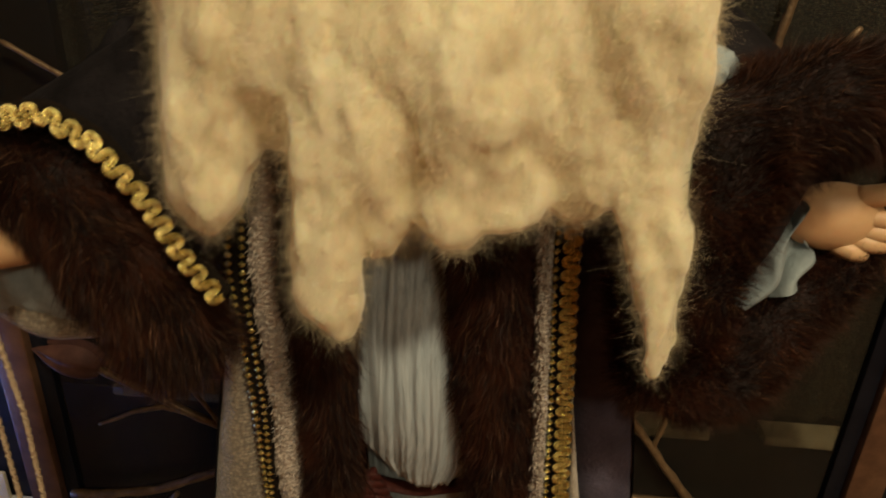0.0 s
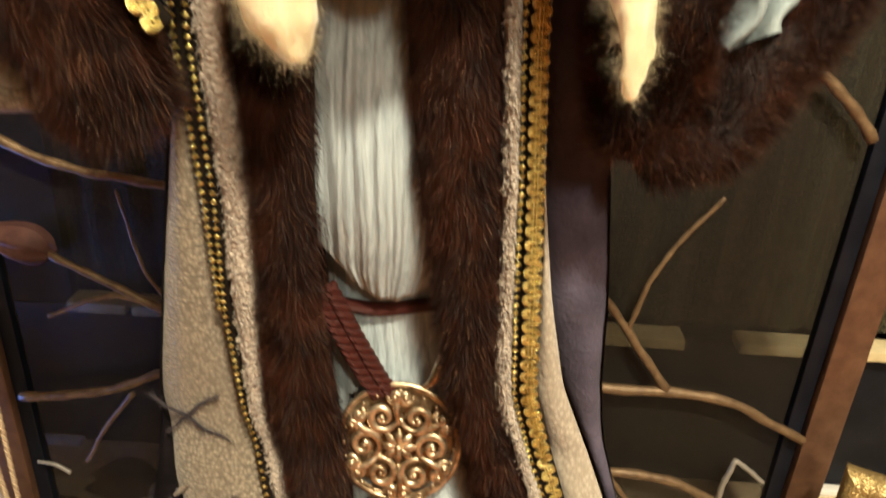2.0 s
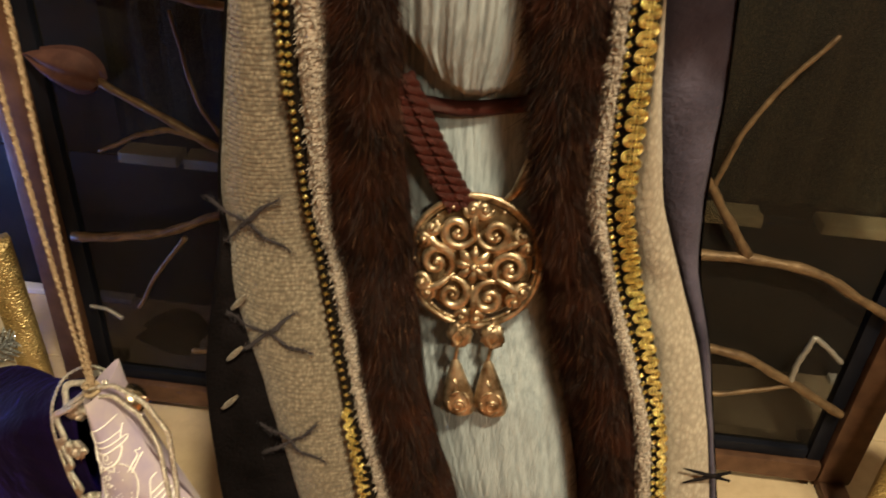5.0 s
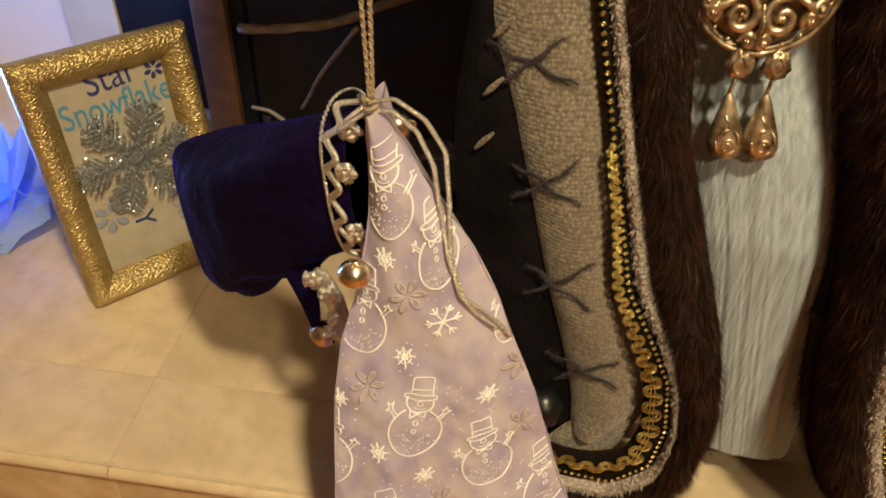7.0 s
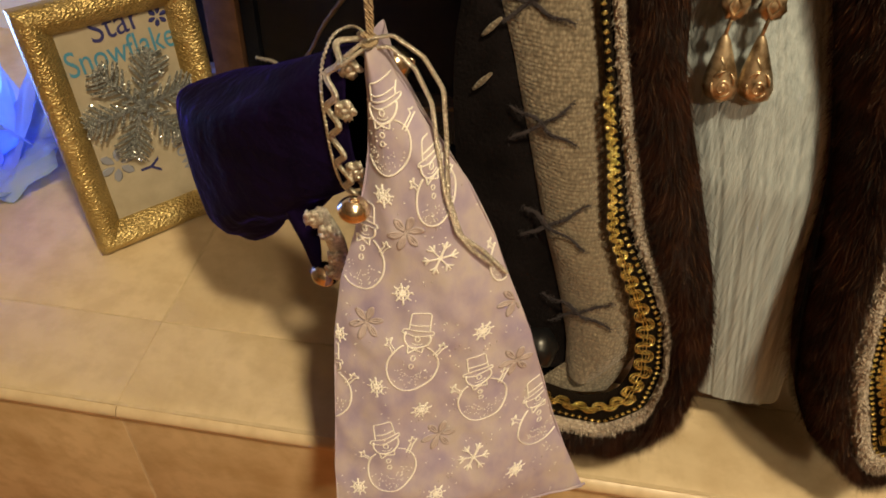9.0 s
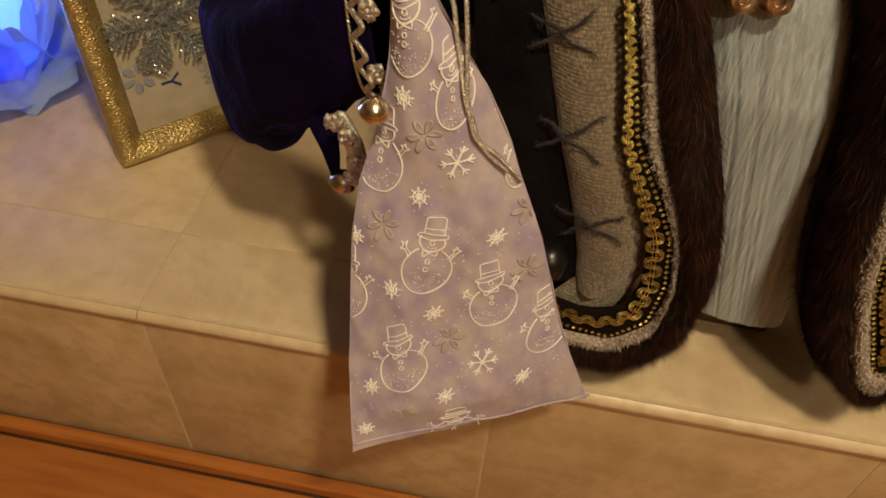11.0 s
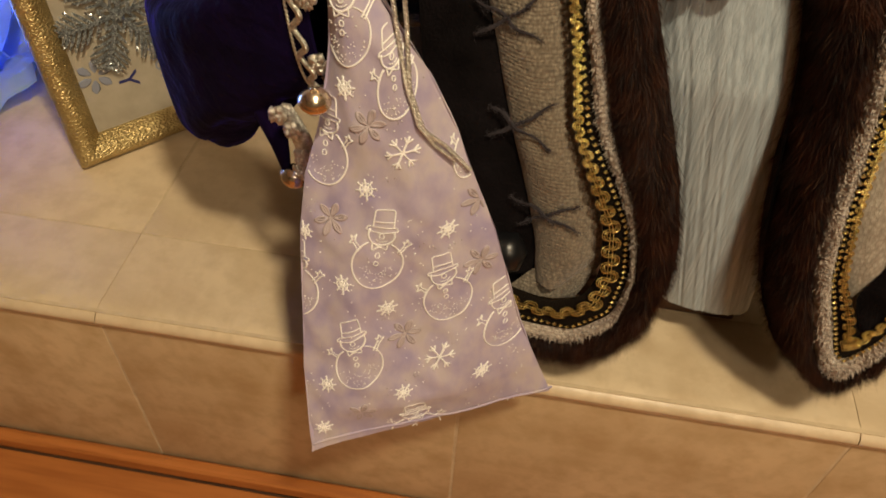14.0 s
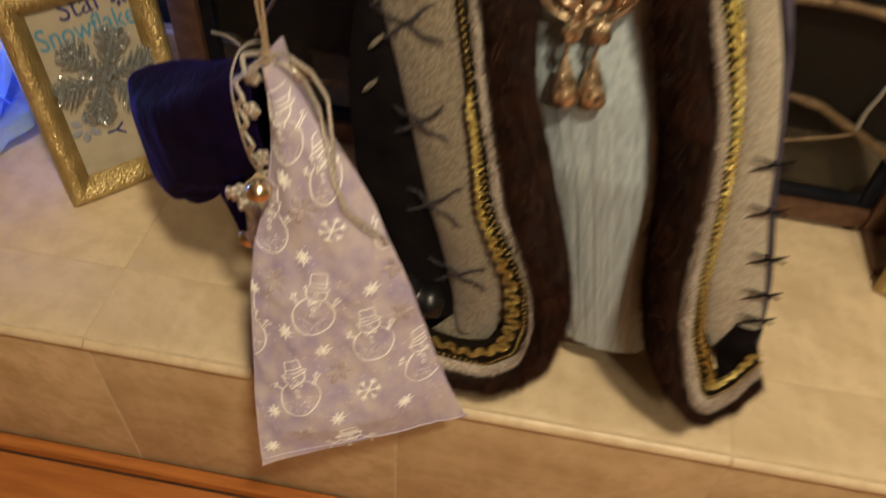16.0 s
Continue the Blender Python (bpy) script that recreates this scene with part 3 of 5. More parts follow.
YC = [0.345, 0.35, 0.362, 0.375, 0.40, 0.435, 0.432, 0.43]


def ycoat(z):
    return np.interp(z, ZC, YC)


def ytunic(z):
    return np.interp(z, [0.2, 0.44, 0.5, 0.56, 0.69, 1.0], [0.425, 0.428, 0.440, 0.462, 0.460, 0.448])


fig = Pile()
# coat edges as (x, z), from the shoulder down and round the hem
L_OUT = [(-0.085, 0.96), (-0.105, 0.84), (-0.121, 0.757), (-0.130, 0.69), (-0.141, 0.62), (-0.147, 0.56), (-0.15, 0.52), (-0.147, 0.479), (-0.138, 0.42), (-0.13, 0.36), (-0.125, 0.30)]
L_BEIGE = [(-0.085, 0.96), (-0.105, 0.84), (-0.120, 0.757), (-0.130, 0.69), (-0.140, 0.62), (-0.132, 0.56), (-0.117, 0.525), (-0.102, 0.479), (-0.086, 0.427), (-0.068, 0.375), (-0.055, 0.33), (-0.052, 0.30)]
L_SCAL = [(-0.1, 0.96), (-0.106, 0.84), (-0.099, 0.757), (-0.0945, 0.69), (-0.0885, 0.62), (-0.0735, 0.56), (-0.0615, 0.515), (-0.0525, 0.479), (-0.045, 0.43), (-0.028, 0.395), (-0.014, 0.365), (-0.008, 0.325), (-0.014, 0.3), (-0.036, 0.288), (-0.066, 0.297), (-0.11, 0.312)]
L_BEAD = [(-0.09, 0.96), (-0.098, 0.84), (-0.093, 0.757), (-0.093, 0.69), (-0.087, 0.62), (-0.073, 0.56), (-0.060, 0.515), (-0.050, 0.479), (-0.037, 0.43), (-0.016, 0.395), (0.000, 0.365), (0.006, 0.325), (0.002, 0.292), (-0.020, 0.271), (-0.064, 0.276), (-0.12, 0.295)]
L_PILE = [(-0.087, 0.96), (-0.095, 0.84), (-0.089, 0.757), (-0.088, 0.69), (-0.083, 0.62), (-0.067, 0.56), (-0.055, 0.515), (-0.045, 0.479), (-0.031, 0.43), (-0.010, 0.395), (0.004, 0.365), (0.012, 0.325), (0.008, 0.286), (-0.018, 0.262), (-0.066, 0.266), (-0.12, 0.284)]
L_FUR = [(-0.07, 0.96), (-0.079, 0.84), (-0.072, 0.757), (-0.073, 0.69), (-0.074, 0.62), (-0.059, 0.56), (-0.047, 0.515), (-0.036, 0.479), (-0.021, 0.43), (-0.002, 0.395), (0.009, 0.365), (0.0155, 0.325), (0.0120, 0.280), (-0.017, 0.253), (-0.066, 0.257), (-0.12, 0.275)]
L_END = [(-0.03, 0.96), (-0.040, 0.84), (-0.042, 0.757), (-0.040, 0.69), (-0.031, 0.62), (-0.024, 0.56), (-0.017, 0.515), (-0.003, 0.479), (0.015, 0.43), (0.028, 0.395), (0.036, 0.365), (0.044, 0.325), (0.036, 0.266), (0.0, 0.233), (-0.066, 0.225), (-0.12, 0.234)]
R_END = [(-0.005, 0.96), (0.003, 0.84), (0.01, 0.774), (0.022, 0.705), (0.031, 0.647), (0.042, 0.6), (0.051, 0.563), (0.065, 0.52), (0.08, 0.464), (0.089, 0.4), (0.097, 0.35), (0.11, 0.3), (0.134, 0.256), (0.165, 0.24), (0.199, 0.261), (0.207, 0.302)]
R_PILE = [(0.04, 0.96), (0.047, 0.84), (0.052, 0.774), (0.055, 0.705), (0.056, 0.647), (0.074, 0.6), (0.089, 0.563), (0.104, 0.52), (0.112, 0.464), (0.115, 0.4), (0.125, 0.35), (0.143, 0.3), (0.156, 0.27), (0.17, 0.258), (0.188, 0.283), (0.199, 0.322)]
R_BEAD = [(0.05, 0.96), (0.055, 0.84), (0.06, 0.774), (0.063, 0.705), (0.067, 0.647), (0.081, 0.6), (0.097, 0.563), (0.113, 0.52), (0.121, 0.464), (0.127, 0.4), (0.136, 0.35), (0.153, 0.308), (0.162, 0.285), (0.17, 0.278), (0.184, 0.301), (0.195, 0.332)]
R_SCAL = [(0.054, 0.96), (0.059, 0.84), (0.064, 0.774), (0.068, 0.705), (0.072, 0.647), (0.086, 0.6), (0.101, 0.563), (0.116, 0.52), (0.124, 0.464), (0.13, 0.4), (0.14, 0.35), (0.156, 0.316), (0.164, 0.296), (0.17, 0.292), (0.181, 0.311), (0.192, 0.342)]
R_IN = [(0.062, 0.96), (0.067, 0.84), (0.072, 0.774), (0.077, 0.705), (0.081, 0.647), (0.095, 0.6), (0.109, 0.563), (0.121, 0.52), (0.128, 0.464), (0.134, 0.4), (0.146, 0.35), (0.162, 0.322), (0.167, 0.308), (0.169, 0.308), (0.177, 0.321), (0.185, 0.352)]
R_BEIGE = [(0.063, 0.96), (0.068, 0.84), (0.073, 0.774), (0.084, 0.705), (0.097, 0.647), (0.117, 0.60), (0.133, 0.563), (0.145, 0.52), (0.157, 0.464), (0.176, 0.40), (0.188, 0.35), (0.190, 0.32)]
R_OUT = [(0.075, 0.96), (0.098, 0.84), (0.107, 0.774), (0.116, 0.705), (0.120, 0.647), (0.128, 0.60), (0.141, 0.563), (0.150, 0.52), (0.163, 0.464), (0.182, 0.40), (0.192, 0.35), (0.196, 0.32)]


def strip(a, b, mat, n=120, m=9, bulge=0.004, lift=0.0, roll=0.0):
    """A cloth band between two edges that swells towards the room."""
    A, B = smooth_path(a, n), smooth_path(b, n)
    rows = []
    for p, q in zip(A, B):
        row = []
        for j in range(m):
            k = j / (m - 1)
            x, z = p * (1 - k) + q * k
            wob = 0.0016 * noise.noise(Vector((x * 55, z * 55, 3)))
            under = abs(roll) * ((1 - k) if roll < 0 else k) ** 2 * min(1, max(0, (0.62 - z) / 0.15))
            row.append((x, ycoat(z) - lift - bulge * math.sin(math.pi * k) ** 0.7 + wob + under, z))
        rows.append(row)
    fig.grid(rows, mat)
    return np.array(rows)


def brow(rows, length, count, width, flow, out=0.9, droop=0.35, jitter=0.4, mat=None):
    """Fur blades over a band."""
    n, m = rows.shape[:2]
    i, j = rng.uniform(0, n - 1.001, count), rng.uniform(0, m - 1.001, count)
    a, b = i.astype(int), j.astype(int)
    u, w_ = (i - a)[:, None], (j - b)[:, None]
    p = rows[a, b] * (1 - u) * (1 - w_) + rows[a + 1, b] * u * (1 - w_) + rows[a, b + 1] * (1 - u) * w_ + rows[a + 1, b + 1] * u * w_
    across = (rows[a, -1] - rows[a, 0])
    across /= np.linalg.norm(across, axis=1)[:, None]
    k = (j / (m - 1) - 0.5)[:, None] * 2
    d = np.array([0, -out, 0]) + across * k * flow + np.array([0, 0, -0.8])
    clump = np.array([[noise.noise(Vector(q) * 55), noise.noise(Vector(q) * 55 + Vector((5, 1, 2))), noise.noise(Vector(q) * 55 + Vector((1, 7, 3)))] for q in p])
    fig.hairs(p, d + clump * 0.75, length, width, mat or FUR, droop=droop, jitter=jitter, rng=rng)


# shell: back and flanks of the coat
rows = []
lo, ro = smooth_path(L_OUT, 60), smooth_path(R_OUT, 60)
for z in np.linspace(0.98, 0.24, 50):
    xl = np.interp(z, lo[::-1, 1], lo[::-1, 0])
    xr = np.interp(z, ro[::-1, 1], ro[::-1, 0])
    yf = ycoat(z) + 0.008
    row = []
    for k in np.linspace(0, 1, 36):
        a = math.pi * k
        x = (xl + xr) / 2 - (xr - xl) / 2 * math.cos(a) * (1 + 0.05 * math.sin(a))
        row.append((x, yf + 0.16 * math.sin(a) ** 0.8 + 0.004 * math.sin(k * 40) * math.sin(a), z))
    rows.append(row)
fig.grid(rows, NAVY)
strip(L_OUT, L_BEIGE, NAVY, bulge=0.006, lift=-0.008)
strip(L_BEIGE, L_SCAL[:12] + [(-0.03, 0.297)], CHENILLE, m=17, bulge=0.011, lift=-0.006)
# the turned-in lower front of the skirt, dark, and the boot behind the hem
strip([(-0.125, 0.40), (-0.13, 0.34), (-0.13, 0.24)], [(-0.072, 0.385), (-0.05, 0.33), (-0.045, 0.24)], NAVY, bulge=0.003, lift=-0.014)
strip([(-0.05, 0.36), (-0.05, 0.31), (-0.07, 0.285)], [(-0.010, 0.36), (-0.006, 0.325), (-0.02, 0.285)], CHENILLE, bulge=0.004, lift=-0.005)
fig.tube(smooth_path([(-0.12, 0.375, 0.345), (-0.085, 0.366, 0.32), (-0.066, 0.364, 0.325)], 12), [0.02, 0.018, 0.014], BOOT, 14)
strip(L_SCAL, L_PILE, BRAIDBASE, m=7, bulge=0.002, lift=0.006)
pile_l = strip(L_PILE, L_FUR, PILE, bulge=0.008, lift=0.004)
fur_l = strip(L_FUR, L_END, UNDERFUR_HOLLOW, n=150, bulge=0.014, lift=0.002, roll=0.014)
strip(R_BEIGE, R_OUT, PLUM, bulge=0.006, lift=-0.012, m=13)
strip(R_IN[:14], R_BEIGE, PALE_CHENILLE, m=13, bulge=0.005, lift=-0.001)
strip(R_PILE, R_IN, BRAIDBASE, m=7, bulge=0.002, lift=0.005)
pile_r = strip(R_PILE, R_BEAD, PILE, bulge=0.007, lift=0.006)
fur_r = strip(R_END, R_PILE, UNDERFUR_HOLLOW, n=150, bulge=0.014, lift=0.002, roll=-0.045)
# added unseen dark sheet behind the fur edge; blocks light so the gap stays shaded
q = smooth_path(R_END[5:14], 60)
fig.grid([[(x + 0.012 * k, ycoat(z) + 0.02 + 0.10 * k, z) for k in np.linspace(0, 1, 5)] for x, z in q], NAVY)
for r in (fur_l, fur_r):
    brow(r, 0.0102, 70000, 0.00010, 0.75, out=0.6, jitter=0.32)
    brow(r, 0.015, 1200, 0.00010, 0.8, out=0.6, jitter=0.4)
for r in (pile_l, pile_r):
    brow(r, 0.0035, 5000, 0.00045, 0.5, out=1.0, droop=0.2, mat=PILE)
# inner edge of the dark navy patch on the flap
strip([(0.166, 0.365), (0.158, 0.335), (0.168, 0.31)], [(0.186, 0.365), (0.186, 0.34), (0.183, 0.315)], NAVY, n=24, bulge=0.003, lift=0.005)


def scallops(line, wide, ys, dense=False):
    """Gold gimp: a ribbon of three cords that swings in round loops from side to side over a twin centre thread."""
    t = np.gradient(line, axis=0)
    t /= np.linalg.norm(t, axis=1)[:, None] + 1e-9
    nrm = np.stack([-t[:, 1], t[:, 0]], 1)
    step = np.r_[0, np.linalg.norm(np.diff(line, axis=0), axis=1)]
    dist = np.cumsum(step)
    turn = np.cumsum(step / np.clip(wide * (0.85 if dense else 1.12), 0.006, 0.016))
    u = np.arange(0, turn[-1], 1 / 26)
    pitch = np.interp(u, turn, np.clip(wide * (0.85 if dense else 1.12), 0.006, 0.016))
    amp = np.interp(u, turn, wide) * 0.37
    # meander: the loops overhang, so they read as round heads
    s_ = np.interp(u, turn, dist) - 0.11 * pitch * np.sin(4 * math.pi * u)
    lat = amp * np.sin(2 * math.pi * u)
    base = np.stack([np.interp(s_, dist, line[:, 0]), np.interp(s_, dist, line[:, 1])], 1)
    nn = np.stack([np.interp(s_, dist, nrm[:, 0]), np.interp(s_, dist, nrm[:, 1])], 1)
    yy = np.interp(s_, dist, ys)
    mid_ = base + nn * lat[:, None]
    tt = np.gradient(mid_, axis=0)
    tt /= np.linalg.norm(tt, axis=1)[:, None] + 1e-9
    n2 = np.stack([-tt[:, 1], tt[:, 0]], 1)
    for k in (-1, 0, 1):
        q = mid_ + n2 * (k * amp * 0.30)[:, None]
        fig.tube(np.array([(x, y - 0.0006 - (0.0005 if k == 0 else 0), z) for (x, z), y in zip(q, yy)]), np.mean(amp) * (0.2 if dense else 0.15), GOLD, 5)
    for k in (-0.09, 0.09):
        q = line + nrm * (wide * k)[:, None]
        fig.tube(np.array([(x, y - 0.0015, z) for (x, z), y in zip(q, ys)])[::4], 0.00045, GOLD, 5)


def braid(outer, inner, dy, fill, dense=False):
    """The gimp laid along the middle of its dark band."""
    n = 2400
    a, b = smooth_path(outer, n), smooth_path(inner, n)
    near = np.array([np.linalg.norm(b - p, axis=1).min() for p in a[::8]])
    wide = np.interp(np.arange(n), np.arange(0, n, 8), near)
    t = np.gradient(a, axis=0)
    t /= np.linalg.norm(t, axis=1)[:, None] + 1e-9
    nrm = np.stack([-t[:, 1], t[:, 0]], 1)
    sense = np.sign(((b - a) * nrm).sum(1))[:, None]
    line = a + nrm * sense * (wide * 0.5)[:, None]
    scallops(line, np.clip(wide * fill, 0.0052, 0.0125), np.array([ycoat(z) - dy for x, z in line]), dense)


def beads(path, gap, size, dy):
    q = smooth_path(path, 900)
    d = np.r_[0, np.cumsum(np.linalg.norm(np.diff(q, axis=0), axis=1))]
    for s in np.arange(0, d[-1], gap):
        x, z = np.interp(s, d, q[:, 0]), np.interp(s, d, q[:, 1])
        y = ycoat(z) - dy
        o = np.array([(1, 0, 0), (-1, 0, 0), (0, 0, 1), (0, 0, -1), (0, -0.7, 0), (0, 0.7, 0)]) * size + (x, y, z)
        fig.add(o, [(0, 2, 4), (2, 1, 4), (1, 3, 4), (3, 0, 4), (2, 0, 5), (1, 2, 5), (3, 1, 5), (0, 3, 5)], GOLD)


def mid(a, b, k):
    return [((1 - k) * p[0] + k * q[0], (1 - k) * p[1] + k * q[1]) for p, q in zip(a, b)]


braid(mid(L_SCAL, L_BEAD, 0.0)[6:], mid(L_SCAL, L_BEAD, 0.85)[6:], 0.0098, 1.08)
beads(mid(L_SCAL, L_BEAD, 0.25)[:4], 0.0048, 0.0023, 0.0085)
beads(mid(L_BEAD, L_PILE, 0.25), 0.0048, 0.0021, 0.009)
braid(mid(R_SCAL, R_IN, 0.0)[:9], mid(R_SCAL, R_IN, 1.0)[:9], 0.0098, 1.08, True)
braid(mid(R_SCAL, R_IN, 0.0)[8:], mid(R_SCAL, R_IN, 1.0)[8:], 0.0098, 1.08)
beads(mid(R_BEAD, R_SCAL, 0.25), 0.0048, 0.0021, 0.010)


# crossed stitches along the joins
def stitch(x, z, s, lean):
    for a in (0.62 + rng.normal(0, 0.08), -0.38 + rng.normal(0, 0.08)):
        e0, e1 = -rng.uniform(0.85, 1.2), rng.uniform(0.95, 1.35)
        ph = rng.uniform(0, 6)
        q = []
        for k in np.linspace(e0, e1, 16):
            zz = z + s * k * math.sin(a + lean) + 0.0010 * math.sin(k * 6 + ph)
            q.append((x + s * k * math.cos(a + lean) + 0.0012 * math.sin(k * 4 + ph), ycoat(zz) - np.interp(k, [-1, -0.3, 0, 0.3, 1], [0.001, 0.003, 0.0048, 0.0062, 0.0068]), zz))
        q = np.array(q)
        fig.tube(q, rng.uniform(0.55, 1.05, 9) * np.array([0.0007, 0.0011, 0.0014, 0.0016, 0.0017, 0.0016, 0.0014, 0.0011, 0.0006]), THREAD, 10, 0.14)
        root = q[rng.integers(0, 16, 420)] + rng.normal(0, 0.0011, (420, 3)) * (1, 0.3, 1)
        fig.hairs(root, np.tile((math.cos(a), -0.25, math.sin(a)), (420, 1)), 0.0028, 0.00011, THREAD, bend=1.0, droop=0.1, jitter=0.8, rng=rng)


for x, z in ((-0.123, 0.611), (-0.110, 0.549), (-0.094, 0.486), (-0.080, 0.424), (-0.052, 0.362)):
    stitch(x, z, 0.022, 0.05)
for x, z in ((-0.1265, 0.565), (-0.1285, 0.535), (-0.1305, 0.506)):
    q = np.array([(x + 0.005 * k, ycoat(z) - 0.004, z + 0.006 * k) for k in np.linspace(-1, 1, 6)])
    fig.tube(q, [0.0008, 0.0019, 0.0017, 0.0009], CHENILLE, 8, 0.5)
for x, z in ((0.150, 0.50), (0.158, 0.466), (0.170, 0.43), (0.176, 0.40), (0.18, 0.375)):
    for a in (0.5, -0.2):
        q = np.array([(x + 0.017 * k * math.cos(a), ycoat(z) - 0.0075, z + 0.017 * k * math.sin(a)) for k in np.linspace(-1, 0.6, 6)])
        fig.tube(q, [0.0006, 0.0015, 0.0016, 0.001], CHARCOAL, 6, 0.6)


# tunic: gathered upper part that blouses over the cord, and the long lower part
def pleats(x, z, k):
    u = x + 0.006 * noise.noise(Vector((x * 30, z * 11, k + 4)))
    return 0.0024 * noise.noise(Vector((u * 150, z * 7, k))) + 0.0019 * noise.noise(Vector((u * 400, z * 10, k))) + 0.0008 * noise.noise(Vector((u * 900, z * 16, k)))


rows = []
for i in range(70):
    s = i / 69
    z = 0.97 - 0.277 * s
    half = np.interp(s, [0, 0.55, 0.8, 0.93, 1.0], [0.040, 0.040, 0.041, 0.038, 0.027])
    cx = np.interp(s, [0, 0.6, 1], [-0.012, -0.012, -0.004])
    row = []
    for j in range(90):
        k = -1 + 2 * j / 89
        zz = z + 0.017 * abs(k) ** 2.2 * max(0, s - 0.8) / 0.2
        x = cx + half * k
        puff = 0.006 + 0.022 * math.sin(0.86 * math.pi * min(1, max(0, (s - 0.40) / 0.60))) * (1 - k * k * 0.7)
        row.append((x, ytunic(z) - 0.004 - puff + pleats(cx + 0.038 * k, z, 1) * (0.5 + 0.7 * s), zz))
    rows.append(row)
for d_ in (0.004, 0.010, 0.018):
    rows.append([(x * 0.98, y + d_, z + d_ * 0.25) for x, y, z in rows[69]])
fig.grid(rows, SILK)
rows = []
for i in range(90):
    s = i / 89
    z = 0.735 - 0.496 * s
    xl = np.interp(z, [0.23, 0.32, 0.43, 0.5, 0.6, 0.72], [0.050, 0.028, 0.000, -0.02, -0.04, -0.045])
    xr = np.interp(z, [0.23, 0.32, 0.43, 0.5, 0.6, 0.72], [0.127, 0.116, 0.098, 0.085, 0.055, 0.025])
    row = []
    for j in range(100):
        k = j / 99
        x = xl + (xr - xl) * k
        row.append((x, ytunic(z) + 0.010 * max(0, min(1, (z - 0.62) / 0.05)) - 0.017 * math.sin(math.pi * k) ** 0.6 + 0.42 * pleats(-0.04 + 0.1 * k, z * 0.4, 2), z + 0.004 * math.sin(k * 4)))
    rows.append(row)
fig.grid(rows, SILK)
fig.add(*tube_data(smooth_path([(-0.05, 0.456, 0.682), (-0.01, 0.450, 0.681), (0.03, 0.456, 0.686)], 20), 0.0042, 10), CORD)
# wooden stand under the skirt, legs of the figure hidden inside
bm = box(-0.06, 0.125, 0.440, 0.56, TOP, 0.224, 0.004)
fig.add([tuple(v.co) for v in bm.verts], [tuple(v.index for v in f.verts) for f in bm.faces] if bm.verts.index_update() is None else [], DARKWOOD)
bm.free()
for x in (-0.02, 0.09):
    fig.tube([(x, 0.50, 0.215), (x, 0.50, 0.45), (x * 0.6, 0.50, 0.7)], [0.02, 0.025, 0.03], DARKWOOD, 10)


# sleeves
def fur_tube(path, radii, count, length, flat=1.0, n=60):
    q = smooth_path(path, n)
    r = np.interp(np.linspace(0, 1, n), np.linspace(0, 1, len(radii)), radii)
    v, f = tube_data(q, r, 16, flat)
    fig.add(v, f, UNDERFUR_HOLLOW)
    i, a = rng.integers(0, n - 1, count), rng.integers(0, 16, count)
    u = rng.uniform(0, 1, count)[:, None]
    c_, a2 = rng.uniform(0, 1, count)[:, None], (a + 1) % 16
    p = (v[i * 16 + a] * (1 - u) + v[(i + 1) * 16 + a] * u) * (1 - c_) + (v[i * 16 + a2] * (1 - u) + v[(i + 1) * 16 + a2] * u) * c_
    d = p - (q[i] * (1 - u) + q[i + 1] * u)
    d /= np.linalg.norm(d, axis=1)[:, None] + 1e-9
    t = q[i + 1] - q[i]
    t /= np.linalg.norm(t, axis=1)[:, None] + 1e-9
    keep = (d[:, 1] < 0.5)
    clump = np.array([[noise.noise(Vector(s) * 45), noise.noise(Vector(s) * 45 + Vector((5, 1, 2))), noise.noise(Vector(s) * 45 + Vector((1, 7, 3)))] for s in p])
    fig.hairs(p[keep], (d * 0.6 + t * 0.55 + clump * 0.8 + np.array([0, 0, -0.2]))[keep], length, 0.00010, FUR, droop=0.5, jitter=0.25, rng=rng)


fig.tube(smooth_path([(-0.05, 0.47, 0.97), (-0.11, 0.45, 0.925), (-0.155, 0.435, 0.90), (-0.185, 0.43, 0.885)], 24), [0.05, 0.045, 0.04, 0.036], CHARCOAL, 20)
fig.blob((-0.142, 0.445, 0.925), (0.03, 0.03, 0.026), CHARCOAL, 14, 0.5, 30)
fur_tube([(-0.222, 0.42, 0.885), (-0.195, 0.412, 0.897), (-0.168, 0.405, 0.888), (-0.148, 0.402, 0.862), (-0.132, 0.402, 0.83), (-0.122, 0.41, 0.80)], [0.018, 0.022, 0.025, 0.026, 0.026, 0.020], 62000, 0.012)
cuff = [(-0.21, 0.919), (-0.188, 0.924), (-0.161, 0.928), (-0.142, 0.917), (-0.124, 0.894), (-0.108, 0.864), (-0.095, 0.846)]
a = smooth_path(cuff, 1200)
scallops(a, np.full(1200, 0.0102), np.full(1200, 0.3865), True)
fig.tube(np.array([(x, 0.3925, z) for x, z in smooth_path(cuff, 60)]), 0.005, BRAIDBASE, 8, 0.5)
# lining, inner cotton sleeve and hand
rows = []
for i in range(24):
    s = i / 23
    c = np.array([-0.222 + 0.066 * s, 0.425, 0.83 - 0.01 * s])
    hgt = np.interp(s, [0, 0.5, 1], [0.026, 0.022, 0.012])
    rows.append([(c[0] + 0.004 * math.sin(a_ * 3), 0.43 - 0.018 * math.sin(a_) + 0.003 * noise.noise(Vector((s * 6, a_ * 2, 0))), c[2] + hgt * math.cos(a_)) for a_ in np.linspace(0, 2 * math.pi, 24)])
fig.grid(rows, COTTON)
